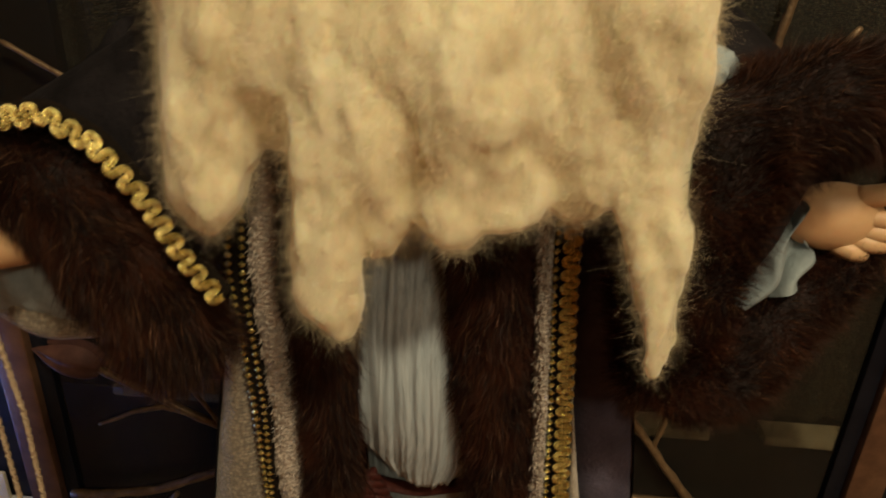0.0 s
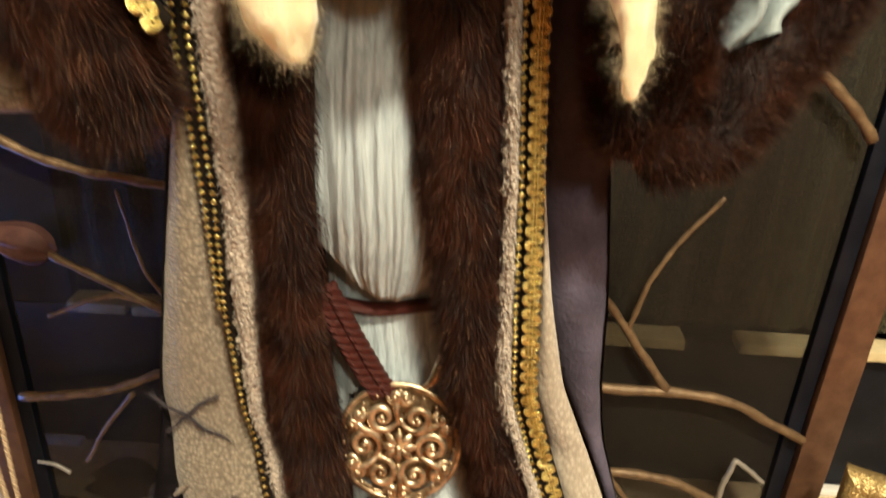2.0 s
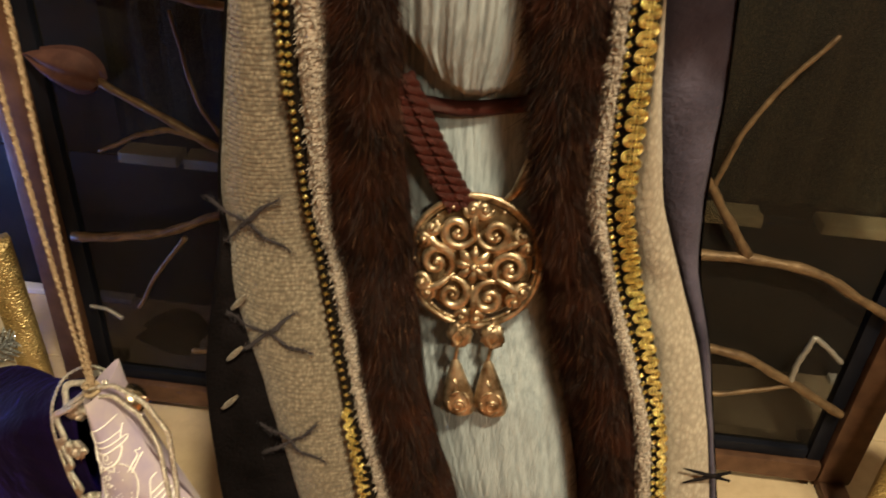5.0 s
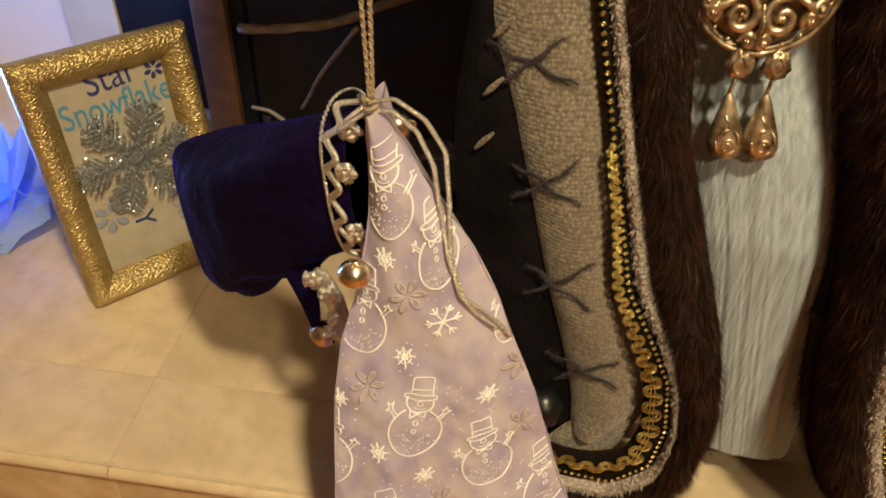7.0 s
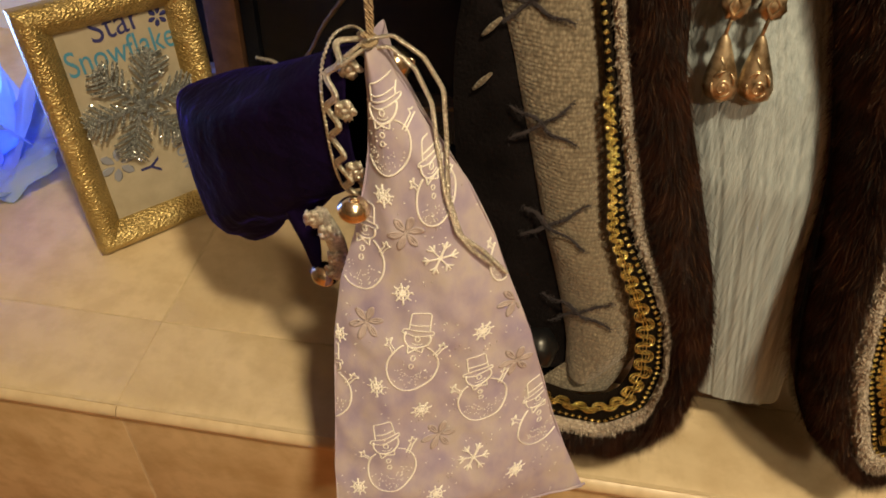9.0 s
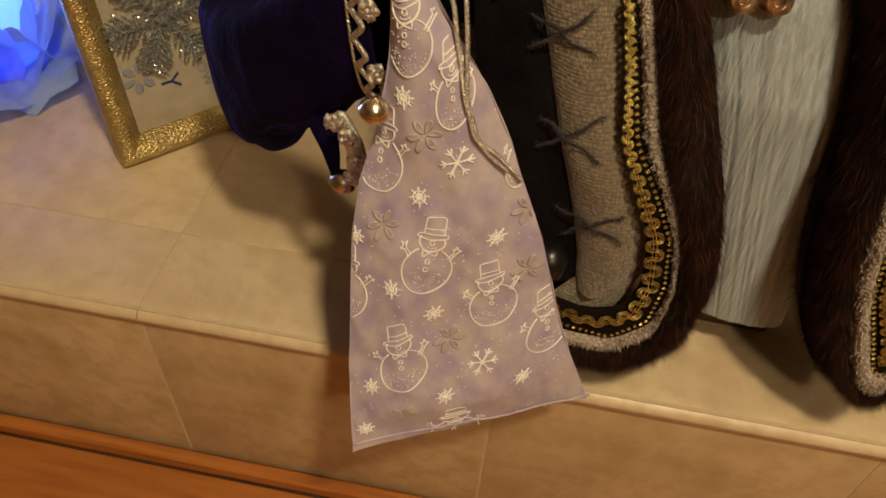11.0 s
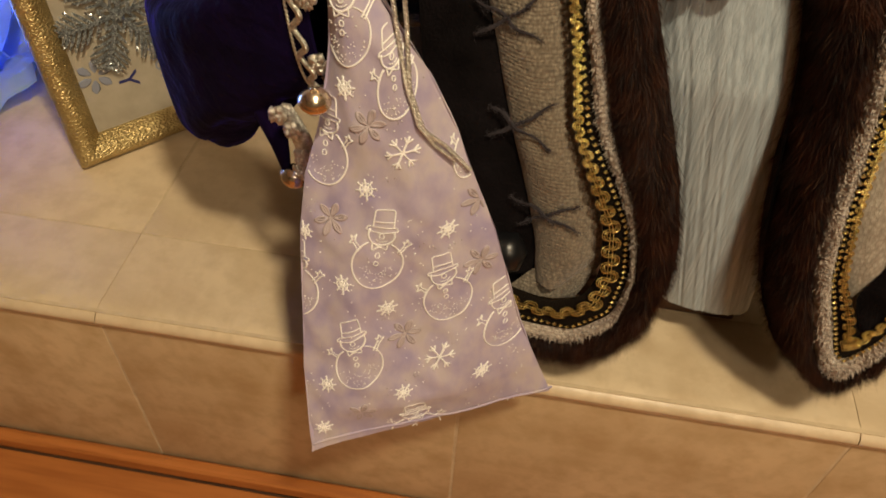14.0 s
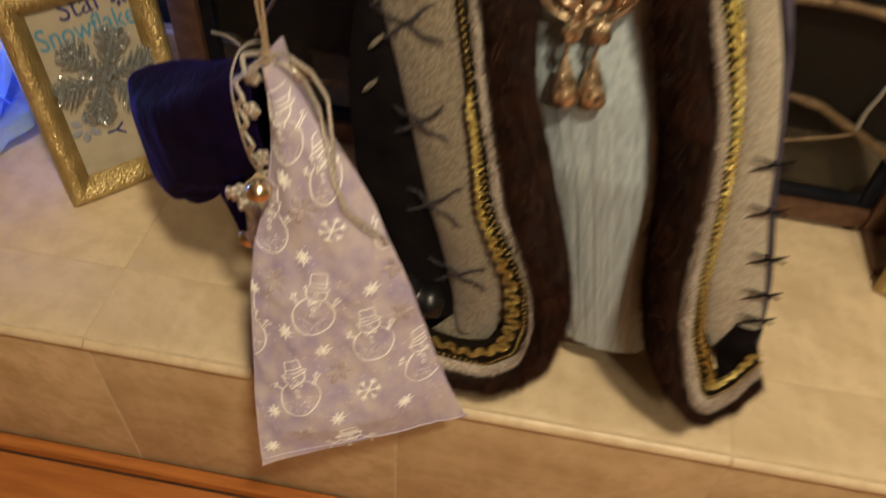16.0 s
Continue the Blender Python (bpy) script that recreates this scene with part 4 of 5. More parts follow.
fig.tube(smooth_path([(-0.235, 0.43, 0.82), (-0.20, 0.425, 0.806), (-0.17, 0.43, 0.803), (-0.155, 0.435, 0.82)], 20), [0.012, 0.014, 0.01, 0.005], CHENILLE, 12)
fig.tube(smooth_path([(-0.175, 0.425, 0.855), (-0.20, 0.39, 0.866), (-0.222, 0.365, 0.872)], 14), [0.009, 0.013, 0.015], RESIN, 14)
fig.blob((-0.215, 0.366, 0.868), (0.018, 0.012, 0.015), RESIN, 12)

fig.tube(smooth_path([(0.05, 0.47, 0.97), (0.10, 0.455, 0.935), (0.15, 0.45, 0.90)], 20), [0.05, 0.045, 0.042], CHARCOAL, 18)
ring = [(0.112, 0.412, 0.80), (0.108, 0.408, 0.84), (0.108, 0.405, 0.885), (0.118, 0.404, 0.928), (0.150, 0.41, 0.945), (0.185, 0.42, 0.946), (0.215, 0.435, 0.935)]
fur_tube(ring, [0.018, 0.023, 0.026, 0.025, 0.021, 0.018, 0.016], 66000, 0.012)
fur_tube([(0.115, 0.41, 0.806), (0.135, 0.412, 0.804), (0.158, 0.42, 0.824), (0.182, 0.43, 0.848), (0.203, 0.44, 0.878), (0.215, 0.44, 0.905)], [0.02, 0.019, 0.015, 0.012, 0.010, 0.010], 24000, 0.010)
# dark blob filling the sleeve mouth: the hollow's shade as a colour
fig.blob((0.155, 0.47, 0.87), (0.05, 0.02, 0.05), UNDERFUR_HOLLOW, 12)
fig.blob((0.105, 0.418, 0.949), (0.013, 0.010, 0.013), COTTON, 14, 0.5, 90)
# cotton inner cuff: folded sheet round the wrist
rows = []
for i in range(28):
    s = i / 27
    a0 = np.array([0.150, 0.418, 0.905]) * (1 - s) + np.array([0.132, 0.416, 0.842]) * s
    a1 = np.array([0.166, 0.434, 0.886]) * (1 - s) + np.array([0.178, 0.428, 0.852]) * s
    rows.append([a0 * (1 - k) + a1 * k + np.array([0.003 * math.sin(s * 9 + k * 4), -0.008 * math.sin(k * 13 + s * 5) - 0.003 * math.sin(math.pi * k), 0.004 * math.sin(k * 11)]) for k in np.linspace(0, 1, 34)])
fig.grid(rows, COTTON)
fig.tube(smooth_path([(0.156, 0.416, 0.915), (0.142, 0.410, 0.885), (0.131, 0.412, 0.852)], 16), [0.004, 0.007, 0.004], CHARCOAL, 8)
fig.tube(smooth_path([(0.15, 0.46, 0.885), (0.165, 0.44, 0.886)], 8), [0.014, 0.013], RESIN, 14)
fig.blob((0.179, 0.432, 0.886), (0.023, 0.011, 0.0165), RESIN, 18)
for (x0, z0), (x1, z1), r in (((0.187, 0.897), (0.206, 0.9035), 0.0052), ((0.19, 0.888), (0.2085, 0.8885), 0.0048), ((0.19, 0.882), (0.2075, 0.8815), 0.005), ((0.188, 0.877), (0.203, 0.8755), 0.005), ((0.183, 0.873), (0.195, 0.870), 0.0048)):
    fig.tube(smooth_path([(x0, 0.430, z0), ((x0 + x1) / 2, 0.426, (z0 + z1) / 2), (x1, 0.427, z1)], 8), [r, r, r * 0.85], RESIN, 10)

# plain rounded head under hair, all wool; the locks and the mass of the beard grow into one body
def lock(pts, radii, flat=0.8):
    n = 70
    q = smooth_path(pts, n)
    s = np.linspace(0, 1, n)
    r = np.interp(s, np.linspace(0, 1, len(radii)), radii) * np.sqrt(np.clip((1.02 - s) / 0.1, 0, 1))
    v, f = tube_data(q, r, 44, flat)
    v = v + np.array([[noise.noise(Vector((p[0] * 42, p[1] * 42, p[2] * 15))) * 0.009 + noise.noise(Vector((p[0] * 110, p[1] * 110, p[2] * 45))) * 0.004, noise.noise(Vector((p[0] * 42 + 3, p[1] * 42 + 8, p[2] * 14))) * 0.009 + noise.noise(Vector((p[0] * 120, p[1] * 90, p[2] * 40 + 7))) * 0.005, noise.noise(Vector((p[0] * 50 + 8, p[1] * 42, p[2] * 25))) * 0.006] for p in v])
    return v, f


locks = [
    ([(-0.075, 0.42, 1.06), (-0.086, 0.40, 0.98), (-0.095, 0.39, 0.92), (-0.099, 0.388, 0.880)], [0.030, 0.036, 0.028, 0.021, 0.015]),
    ([(-0.055, 0.41, 1.04), (-0.062, 0.40, 0.97), (-0.066, 0.40, 0.915)], [0.028, 0.03, 0.022, 0.014]),
    ([(-0.03, 0.40, 1.04), (-0.042, 0.385, 0.95), (-0.044, 0.378, 0.88), (-0.043, 0.380, 0.838)], [0.034, 0.03, 0.017, 0.0135, 0.011]),
    ([(-0.01, 0.40, 1.04), (-0.018, 0.385, 0.95), (-0.021, 0.384, 0.876)], [0.034, 0.03, 0.02, 0.012]),
    ([(0.01, 0.40, 1.04), (0.012, 0.382, 0.95), (0.012, 0.384, 0.884)], [0.034, 0.034, 0.028, 0.016]),
    ([(0.02, 0.40, 1.04), (0.030, 0.385, 0.95), (0.030, 0.388, 0.889)], [0.03, 0.03, 0.024, 0.012]),
    ([(0.04, 0.41, 1.04), (0.052, 0.395, 0.96), (0.058, 0.392, 0.897)], [0.034, 0.036, 0.028, 0.014]),
    ([(0.055, 0.42, 1.06), (0.072, 0.386, 0.98), (0.086, 0.374, 0.91), (0.097, 0.370, 0.86), (0.101, 0.371, 0.834)], [0.03, 0.034, 0.024, 0.014, 0.010, 0.007]),
]
wool = Pile()
for pts, radii in locks:
    wool.add(*lock(pts, radii), WOOL)
wool.blob((-0.010, 0.404, 0.985), (0.098, 0.040, 0.075), WOOL, 24, 0.35, 30)
wool.blob((-0.012, 0.47, 1.09), (0.075, 0.07, 0.085), WOOL, 18, 0.15, 20)
lump = new("wool_lump", wool.mesh("wool_lump"))
m_ = lump.modifiers.new("merge", "REMESH")
m_.mode, m_.voxel_size = "VOXEL", 0.0022
m_ = lump.modifiers.new("soften", "SMOOTH")
m_.factor, m_.iterations = 0.5, 9
me = bpy.data.meshes.new_from_object(lump.evaluated_get(bpy.context.evaluated_depsgraph_get()))
bpy.data.objects.remove(lump)
v = np.array([x.co[:] for x in me.vertices])
nv = np.array([x.normal[:] for x in me.vertices])
swell = np.array([noise.noise(Vector((p[0] * 90, p[1] * 90, p[2] * 30))) * 0.0016 + noise.noise(Vector((p[0] * 210, p[1] * 210, p[2] * 120))) * 0.0010 for p in v])
v = v + nv * swell[:, None]
fig.add(v, [tuple(p.vertices) for p in me.polygons], WOOL)
bpy.data.meshes.remove(me)
front = np.flatnonzero((nv[:, 1] < 0.45) & (v[:, 2] < 1.06))
for cnt, size, thick, lay, wild in ((110000, 0.0030, 0.00004, 0.6, 1.2), (50000, 0.0052, 0.00003, 0.8, 1.0)):
    k = rng.choice(front, cnt)
    root = v[k] + rng.normal(0, 0.0011, (cnt, 3)) - nv[k] * 0.0005
    fig.hairs(root, nv[k] * lay + np.array([0, 0, -0.35]), size, thick, FIBRE, bend=5.0, droop=0.1, jitter=wild, rng=rng)
tagged(fig.object("doll"), "bearded doll in taupe coat with brown fur and gold braid", "doll")

# ---- medallion on its cord ----

def disc(r, y):
    bm = bmesh.new()
    bmesh.ops.create_cone(bm, cap_ends=True, segments=40, radius1=r, radius2=r * 0.97, depth=0.0012)
    bmesh.ops.rotate(bm, verts=bm.verts, matrix=Matrix.Rotation(radians(90), 3, "X"))
    bmesh.ops.translate(bm, verts=bm.verts, vec=(0, y, 0))
    return bm


MC = Vector((0.004, 0.432, 0.600))
medal = thing("medallion", "round pierced gold medallion with two drops on red cord", "medallion", at=MC)
medal.matrix_basis = pose(MC.x, MC.y, MC.z, -8) @ Matrix.Diagonal((1, 1, 1.08, 1))
RAD = 0.0365
q = [(RAD * math.cos(a), 0, RAD * math.sin(a)) for a in np.linspace(0, 2 * math.pi, 65)]
tube_part("rim", q, 0.0017, MEDAL, medal)
# plate added so that the gaps between the scrolls read dark
part("backing_plate", disc(RAD * 0.9, 0.004), DARKGOLD, medal, "added dark gold plate behind the pierced scrolls")
tube_part("inner_rim", [(x * 0.94, 0.001, z * 0.94) for x, y, z in q], 0.0009, MEDAL, medal, seg=6)


def scroll(cx, cz, r, start, turns, sense, tail=0.0):
    """A leaf scroll: a spiral tube thick at the outside that runs to a bead."""
    pts = []
    for i in range(40):
        s = i / 39
        a = start + sense * turns * 2 * math.pi * s
        rr = r * (1 - 0.85 * s)
        pts.append((cx + rr * math.cos(a), -0.002 - 0.0022 * s, cz + rr * math.sin(a)))
    p = Pile().tube(pts, [0.0014, 0.0027, 0.0023, 0.0017, 0.0019], MEDAL, 8)
    p.blob((cx, -0.0045, cz), (0.0018, 0.0018, 0.0018), MEDAL, 8)
    p.object("scroll", medal)


for k in range(6):
    a = math.pi / 2 + (k + 0.5) * math.pi / 3
    s = 1 if k % 2 else -1
    scroll(0.0205 * math.cos(a), 0.0205 * math.sin(a), 0.0098, a + s * 2.2, 1.4, s)
    scroll(0.0305 * math.cos(a + s * 0.42), 0.0305 * math.sin(a + s * 0.42), 0.0042, a - s, 1.2, -s)
    scroll(0.0305 * math.cos(a - s * 0.40), 0.0305 * math.sin(a - s * 0.40), 0.0038, a + s, 1.1, s)
    b = a + math.pi / 6
    tube_part("leaf_vein", smooth_path([(0.012 * math.cos(b), -0.002, 0.012 * math.sin(b)), (0.023 * math.cos(b + 0.1), -0.004, 0.023 * math.sin(b + 0.1)), (0.034 * math.cos(b), -0.001, 0.034 * math.sin(b))], 12), [0.0008, 0.002, 0.0024, 0.001], MEDAL, medal)
for k in range(8):
    a = k * math.pi / 4
    tube_part("petal", smooth_path([(0.001 * math.cos(a), -0.004, 0.001 * math.sin(a)), (0.0055 * math.cos(a), -0.0048, 0.0055 * math.sin(a)), (0.0105 * math.cos(a), -0.003, 0.0105 * math.sin(a))], 10), [0.0008, 0.0020, 0.0026, 0.0012], MEDAL, medal, flat=0.5)
Pile().blob((0, -0.0065, 0), (0.0022, 0.0018, 0.0022), MEDAL, 8).object("boss", medal)
for k in range(22):
    a = k / 22 * 2 * math.pi
    Pile().blob((RAD * 0.9 * math.cos(a), -0.0025, RAD * 0.9 * math.sin(a)), (0.0011, 0.0011, 0.0011), MEDAL, 6).object("bead", medal)
for dx, dz in ((-0.0045, -0.0005), (0.0145, 0.001)):
    p = Pile()
    p.blob((dx, -0.003, -0.041 + dz), (0.0068, 0.0035, 0.0075), MEDAL, 12, 0.35, 60)
    for s in (-1, 1):
        p.tube(smooth_path([(dx, -0.006, -0.036 + dz), (dx + s * 0.004, -0.0065, -0.041 + dz), (dx, -0.0065, -0.046 + dz)], 10), 0.0009, MEDAL, 6)
    p.object("cap", medal)
    d = Pile()
    prof = [(0.0, 0.0008), (0.1, 0.0028), (0.3, 0.0050), (0.55, 0.0078), (0.75, 0.0092), (0.9, 0.0078), (1.0, 0.0012)]
    rows = []
    for s, r in zip(np.linspace(0, 1, 22), 1.12 * np.interp(np.linspace(0, 1, 22), [p_[0] for p_ in prof], [p_[1] for p_ in prof])):
        rows.append([(dx - 0.001 + 0.006 * s + r * math.cos(a), -0.003 + 0.6 * r * math.sin(a), -0.055 + dz - 0.0375 * s) for a in np.linspace(0, 2 * math.pi, 16, endpoint=False)])
    d.grid(rows, MEDAL, True)
    d.tube([(dx + 0.0038 + 0.0035 * math.cos(a) * (1 - a / 12), -0.0085, -0.0825 + dz + 0.0042 * math.sin(a) * (1 - a / 12)) for a in np.linspace(0, 9, 26)], 0.0008, MEDAL, 6)
    d.tube([(dx - 0.0005, -0.0065, -0.067 + dz), (dx + 0.003, -0.0072, -0.072 + dz), (dx + 0.001, -0.008, -0.077 + dz)], 0.0008, MEDAL, 6)
    for u in range(4):
        d.tube([(dx + 0.0035 + 0.006 * math.cos(a_ + u * 1.57), -0.0068 - 0.0015 * math.cos(a_), -0.0805 + dz + 0.007 * math.sin(a_ + u * 1.57)) for a_ in np.linspace(0, 1.1, 7)], [0.0005, 0.0011, 0.0005], MEDAL, 6)
    d.object("drop", medal, "gold teardrop with engraved scroll")
    tube_part("link", [(dx, -0.003, -0.047 + dz), (dx - 0.001, -0.003, -0.056 + dz)], 0.0011, MEDAL, medal)
for k in (0, 1):
    o = k * 0.0095
    q = smooth_path([(-0.052 + o, -0.001, 0.0915), (-0.036 + o, -0.001, 0.0635), (-0.022 + o, 0.0005, 0.040), (-0.013 + o, 0.001, 0.028)], 70)
    for ph in (0, 2.1, 4.2):
        s = np.arange(70) * 0.42 + ph
        tube_part("cord", q + np.stack([0.0021 * np.cos(s), 0.0021 * np.sin(s), 0.0010 * np.cos(s)], 1), 0.0024, CORD, medal, "dark red twisted cord", seg=7)
tube_part("hook", smooth_path([(0.013, 0.002, 0.034), (0.018, -0.004, 0.041), (0.023, -0.002, 0.050), (0.027, 0.004, 0.058)], 14), [0.0016, 0.0026, 0.0042, 0.005], MEDAL, medal)

# ---- printed pouch hanging from twine ----
TIE = Vector((-0.185, 0.356, 0.545))
pouch = thing("drawstring_pouch", "lavender satin pouch printed with white snowmen, hanging at the tile edge", "pouch", at=TIE)
VZ = [0.545, 0.530, 0.516, 0.487, 0.473, 0.441, 0.413, 0.378, 0.354, 0.307, 0.288, 0.237, 0.225]
XL = [-0.188, -0.188, -0.186, -0.185, -0.186, -0.190, -0.197, -0.199, -0.198, -0.195, -0.194, -0.188, -0.186]
XR = [-0.180, -0.172, -0.161, -0.138, -0.128, -0.110, -0.098, -0.082, -0.074, -0.058, -0.050, -0.027, -0.022]


def ybag(x, z):
    t = (0.547 - z) / 0.322
    return 0.355 - 0.085 * t + 0.45 * t * (x + 0.186 - 0.08 * t)


def bag_front(x, z, lift=0.0):
    xl, xr = np.interp(z, VZ[::-1], XL[::-1]), np.interp(z, VZ[::-1], XR[::-1])
    k = min(1, max(0, (x - xl) / (xr - xl)))
    sway = 0.0045 * noise.noise(Vector((x * 28, z * 20, 0))) + 0.0018 * noise.noise(Vector((x * 75 + z * 40, z * 60, 4))) + 0.0025 * math.sin(x * 190 + z * 40) * max(0, (z - 0.40) / 0.14)
    return ybag(x, z) + 0.006 - 0.013 * math.sin(math.pi * k) ** 0.8 + sway - lift


def bag_back(x, z):
    xl, xr = np.interp(z, VZ[::-1], XL[::-1]), np.interp(z, VZ[::-1], XR[::-1])
    k = min(1, max(0, (x - xl) / (xr - xl)))
    return ybag(x, z) + 0.006 + 0.022 * math.sin(math.pi * k) ** 0.8


front, back = [], []
for i in range(80):
    s = i / 79
    rf, rb = [], []
    for j in range(50):
        k = j / 49
        z = 0.545 - s * (0.545 - (0.2215 + 0.0155 * k))
        xl, xr = np.interp(z, VZ[::-1], XL[::-1]), np.interp(z, VZ[::-1], XR[::-1])
        x = xl + (xr - xl) * k
        sq = 1 if s < 0.9 else (1 - s) / 0.1
        yf, yb = bag_front(x, z), bag_back(x, z)
        m_ = (yf + yb) / 2
        rf.append(np.array((x, m_ + (yf - m_) * (0.25 + 0.75 * sq), z)) - TIE), rb.append(np.array((x, m_ + (yb - m_) * (0.25 + 0.75 * sq), z)) - TIE)
    front.append(rf), back.append(rb)
sack = Pile().grid(front, SATIN).grid(back, SATIN).object("bag", pouch)


def bagpt(x, z, lift=0.0009):
    s = (0.545 - z) / (0.545 - 0.229)
    sq = 1 if s < 0.9 else max(0, (1 - s) / 0.1)
    yf, yb = bag_front(x, z), bag_back(x, z)
    m_ = (yf + yb) / 2
    return np.array((x, m_ + (yf - m_) * (0.25 + 0.75 * sq) - lift, z)) - TIE


def inside(x, z):
    xl, xr = np.interp(z, VZ[::-1], XL[::-1]), np.interp(z, VZ[::-1], XR[::-1])
    return xl + 0.001 < x < xr - 0.001 and 0.226 < z < 0.535


def line(p, pts, r=0.0006, mat=None):
    """A printed line that follows the cloth; broken where it runs off the edge."""
    pts = np.array(pts)
    run = []
    for x, z in list(pts) + [(9, 9)]:
        if inside(x, z):
            run.append(bagpt(x, z, 0.0007))
        else:
            if len(run) > 2:
                p.tube(np.array(run), r * 1.1, mat or PRINT, 6, 0.4)
            run = []


def snowman(cx, cz, s, turn, squeeze=1.0):
    """Outline of a snowman: round body, head, top hat, bow, twig arms and glitter dots."""
    p = Pile()
    c, n_ = math.cos(turn), math.sin(turn)

    def at(u, v):
        return (cx + s * squeeze * (u * c - v * n_), cz + s * (u * n_ + v * c))

    def arc(u, v, ru, rv, a0, a1, k=28):
        return [at(u + ru * math.cos(a), v + rv * math.sin(a)) for a in np.linspace(a0, a1, k)]

    line(p, arc(0, 0, 1.0, 0.95, 2.05, 2 * math.pi + 1.09, 50), 0.00058)
    line(p, arc(0.02, 1.18, 0.52, 0.40, 2.75, 2 * math.pi + 0.3, 26))
    for poly in ([(-0.62, 1.30), (-0.1, 1.22), (0.66, 1.36), (0.62, 1.48), (-0.58, 1.42), (-0.62, 1.30)], [(-0.36, 1.46), (-0.34, 2.05), (0.42, 2.08), (0.46, 1.48)], [(-0.35, 1.62), (0.44, 1.66)],
                 [(-0.3, 0.84), (-0.02, 0.72), (0.3, 0.86), (0.28, 0.6), (-0.02, 0.72), (-0.28, 0.58), (-0.3, 0.84)],
                 [(0.72, 0.5), (0.98, 0.82), (0.88, 0.98), (1.0, 0.9), (1.06, 1.08), (1.12, 0.9), (1.26, 0.9), (1.06, 0.76), (0.82, 0.42)],
                 [(-0.72, 0.62), (-1.0, 0.85), (-0.95, 1.05), (-1.05, 0.92), (-1.2, 1.0), (-1.1, 0.85), (-1.22, 0.72), (-1.02, 0.76), (-0.8, 0.5)]):
        q = [at(u, v) for u, v in poly]
        line(p, smooth_path(q, 8 * len(q)), 0.00047)
    for u, v, r in ((0.03, 1.12, 0.10), (-0.02, 0.42, 0.09), (-0.04, 0.12, 0.09)):
        line(p, arc(u, v, r, r, 0, 6.3, 12), 0.0004)
    line(p, arc(0.05, 1.02, 0.22, 0.12, 3.5, 5.9, 10), 0.0003)
    r2 = random.Random(int(abs(cx) * 9999))
    for _ in range(46):
        a, d = r2.uniform(3.3, 6.1), r2.uniform(0.35, 0.9)
        u, v = at(d * math.cos(a), d * 0.95 * math.sin(a))
        if inside(u, v):
            p.blob(bagpt(u, v, 0.0005), (0.00042, 0.0003, 0.00042), PRINT, 4)
    if p.v:
        p.object("snowman_print", sack, "white outline snowman print")


def flake(cx, cz, r, kind, mat=None):
    p = Pile()
    for k in range(8 if kind == "wheel" else 6):
        a = k * 2 * math.pi / (8 if kind == "wheel" else 6) + 0.2
        tip = (cx + r * math.cos(a), cz + r * math.sin(a))
        line(p, [(cx + (tip[0] - cx) * t, cz + (tip[1] - cz) * t) for t in np.linspace(0, 1, 6)], 0.0007 if kind != "wheel" else 0.0006, mat)
        if kind == "branch":
            for b in (0.7, -0.7):
                m0 = (cx + 0.6 * r * math.cos(a), cz + 0.6 * r * math.sin(a))
                line(p, [(m0[0] + 0.38 * r * t * math.cos(a + b), m0[1] + 0.38 * r * t * math.sin(a + b)) for t in np.linspace(0, 1, 5)], 0.0006, mat)
        elif kind == "petal":
            line(p, [(cx + r * t * math.cos(a + 0.25 * math.sin(math.pi * t)), cz + r * t * math.sin(a + 0.25 * math.sin(math.pi * t))) for t in np.linspace(0.2, 1, 8)], 0.0009, mat)
            line(p, [(cx + r * t * math.cos(a - 0.25 * math.sin(math.pi * t)), cz + r * t * math.sin(a - 0.25 * math.sin(math.pi * t))) for t in np.linspace(0.2, 1, 8)], 0.0009, mat)
    if kind == "wheel":
        line(p, [(cx + 0.6 * r * math.cos(a), cz + 0.6 * r * math.sin(a)) for a in np.linspace(0, 6.3, 20)], 0.0005, mat)
        line(p, [(cx + 0.25 * r * math.cos(a), cz + 0.25 * r * math.sin(a)) for a in np.linspace(0, 6.3, 10)], 0.0008, mat)
    if p.v:
        p.object("snowflake_print", sack, "grey snowflake print" if mat else "white snowflake print")


for cx, cz, s, tn, sq in ((-0.1495, 0.3655, 0.0168, -0.08, 0.9), (-0.1055, 0.336, 0.0162, 0.25, 0.9), (-0.157, 0.2925, 0.0168, 0.28, 0.9), (-0.1845, 0.426, 0.0165, 0.0, 0.85),
                          (-0.1735, 0.497, 0.0165, 0.15, 0.85), (-0.1445, 0.471, 0.0165, 0.35, 0.6), (-0.066, 0.307, 0.017, 0.3, 0.8), (-0.118, 0.2245, 0.0165, 0.05, 1), (-0.203, 0.338, 0.017, 0, 1), (-0.104, 0.43, 0.016, 0.3, 0.45)):
    snowman(cx, cz, s, tn, sq)
for cx, cz, r, k in ((-0.139, 0.435, 0.0098, "branch"), (-0.106, 0.294, 0.0098, "branch"), (-0.173, 0.469, 0.0062, "wheel"), (-0.159, 0.411, 0.0062, "wheel"), (-0.11, 0.385, 0.006, "wheel"), (-0.17, 0.351, 0.006, "wheel"),
                     (-0.142, 0.333, 0.0062, "wheel"), (-0.0775, 0.277, 0.006, "wheel"), (-0.127, 0.2705, 0.006, "wheel"), (-0.177, 0.277, 0.0058, "wheel"), (-0.179, 0.240, 0.0062, "wheel"), (-0.196, 0.380, 0.0058, "wheel")):
    flake(cx, cz, r, k)
for cx, cz in ((-0.159, 0.45), (-0.13, 0.312), (-0.154, 0.253), (-0.179, 0.391), (-0.094, 0.40), (-0.088, 0.36)):
    flake(cx, cz, 0.0098, "petal", GREYPRINT)
dots, r2 = Pile(), random.Random(4)
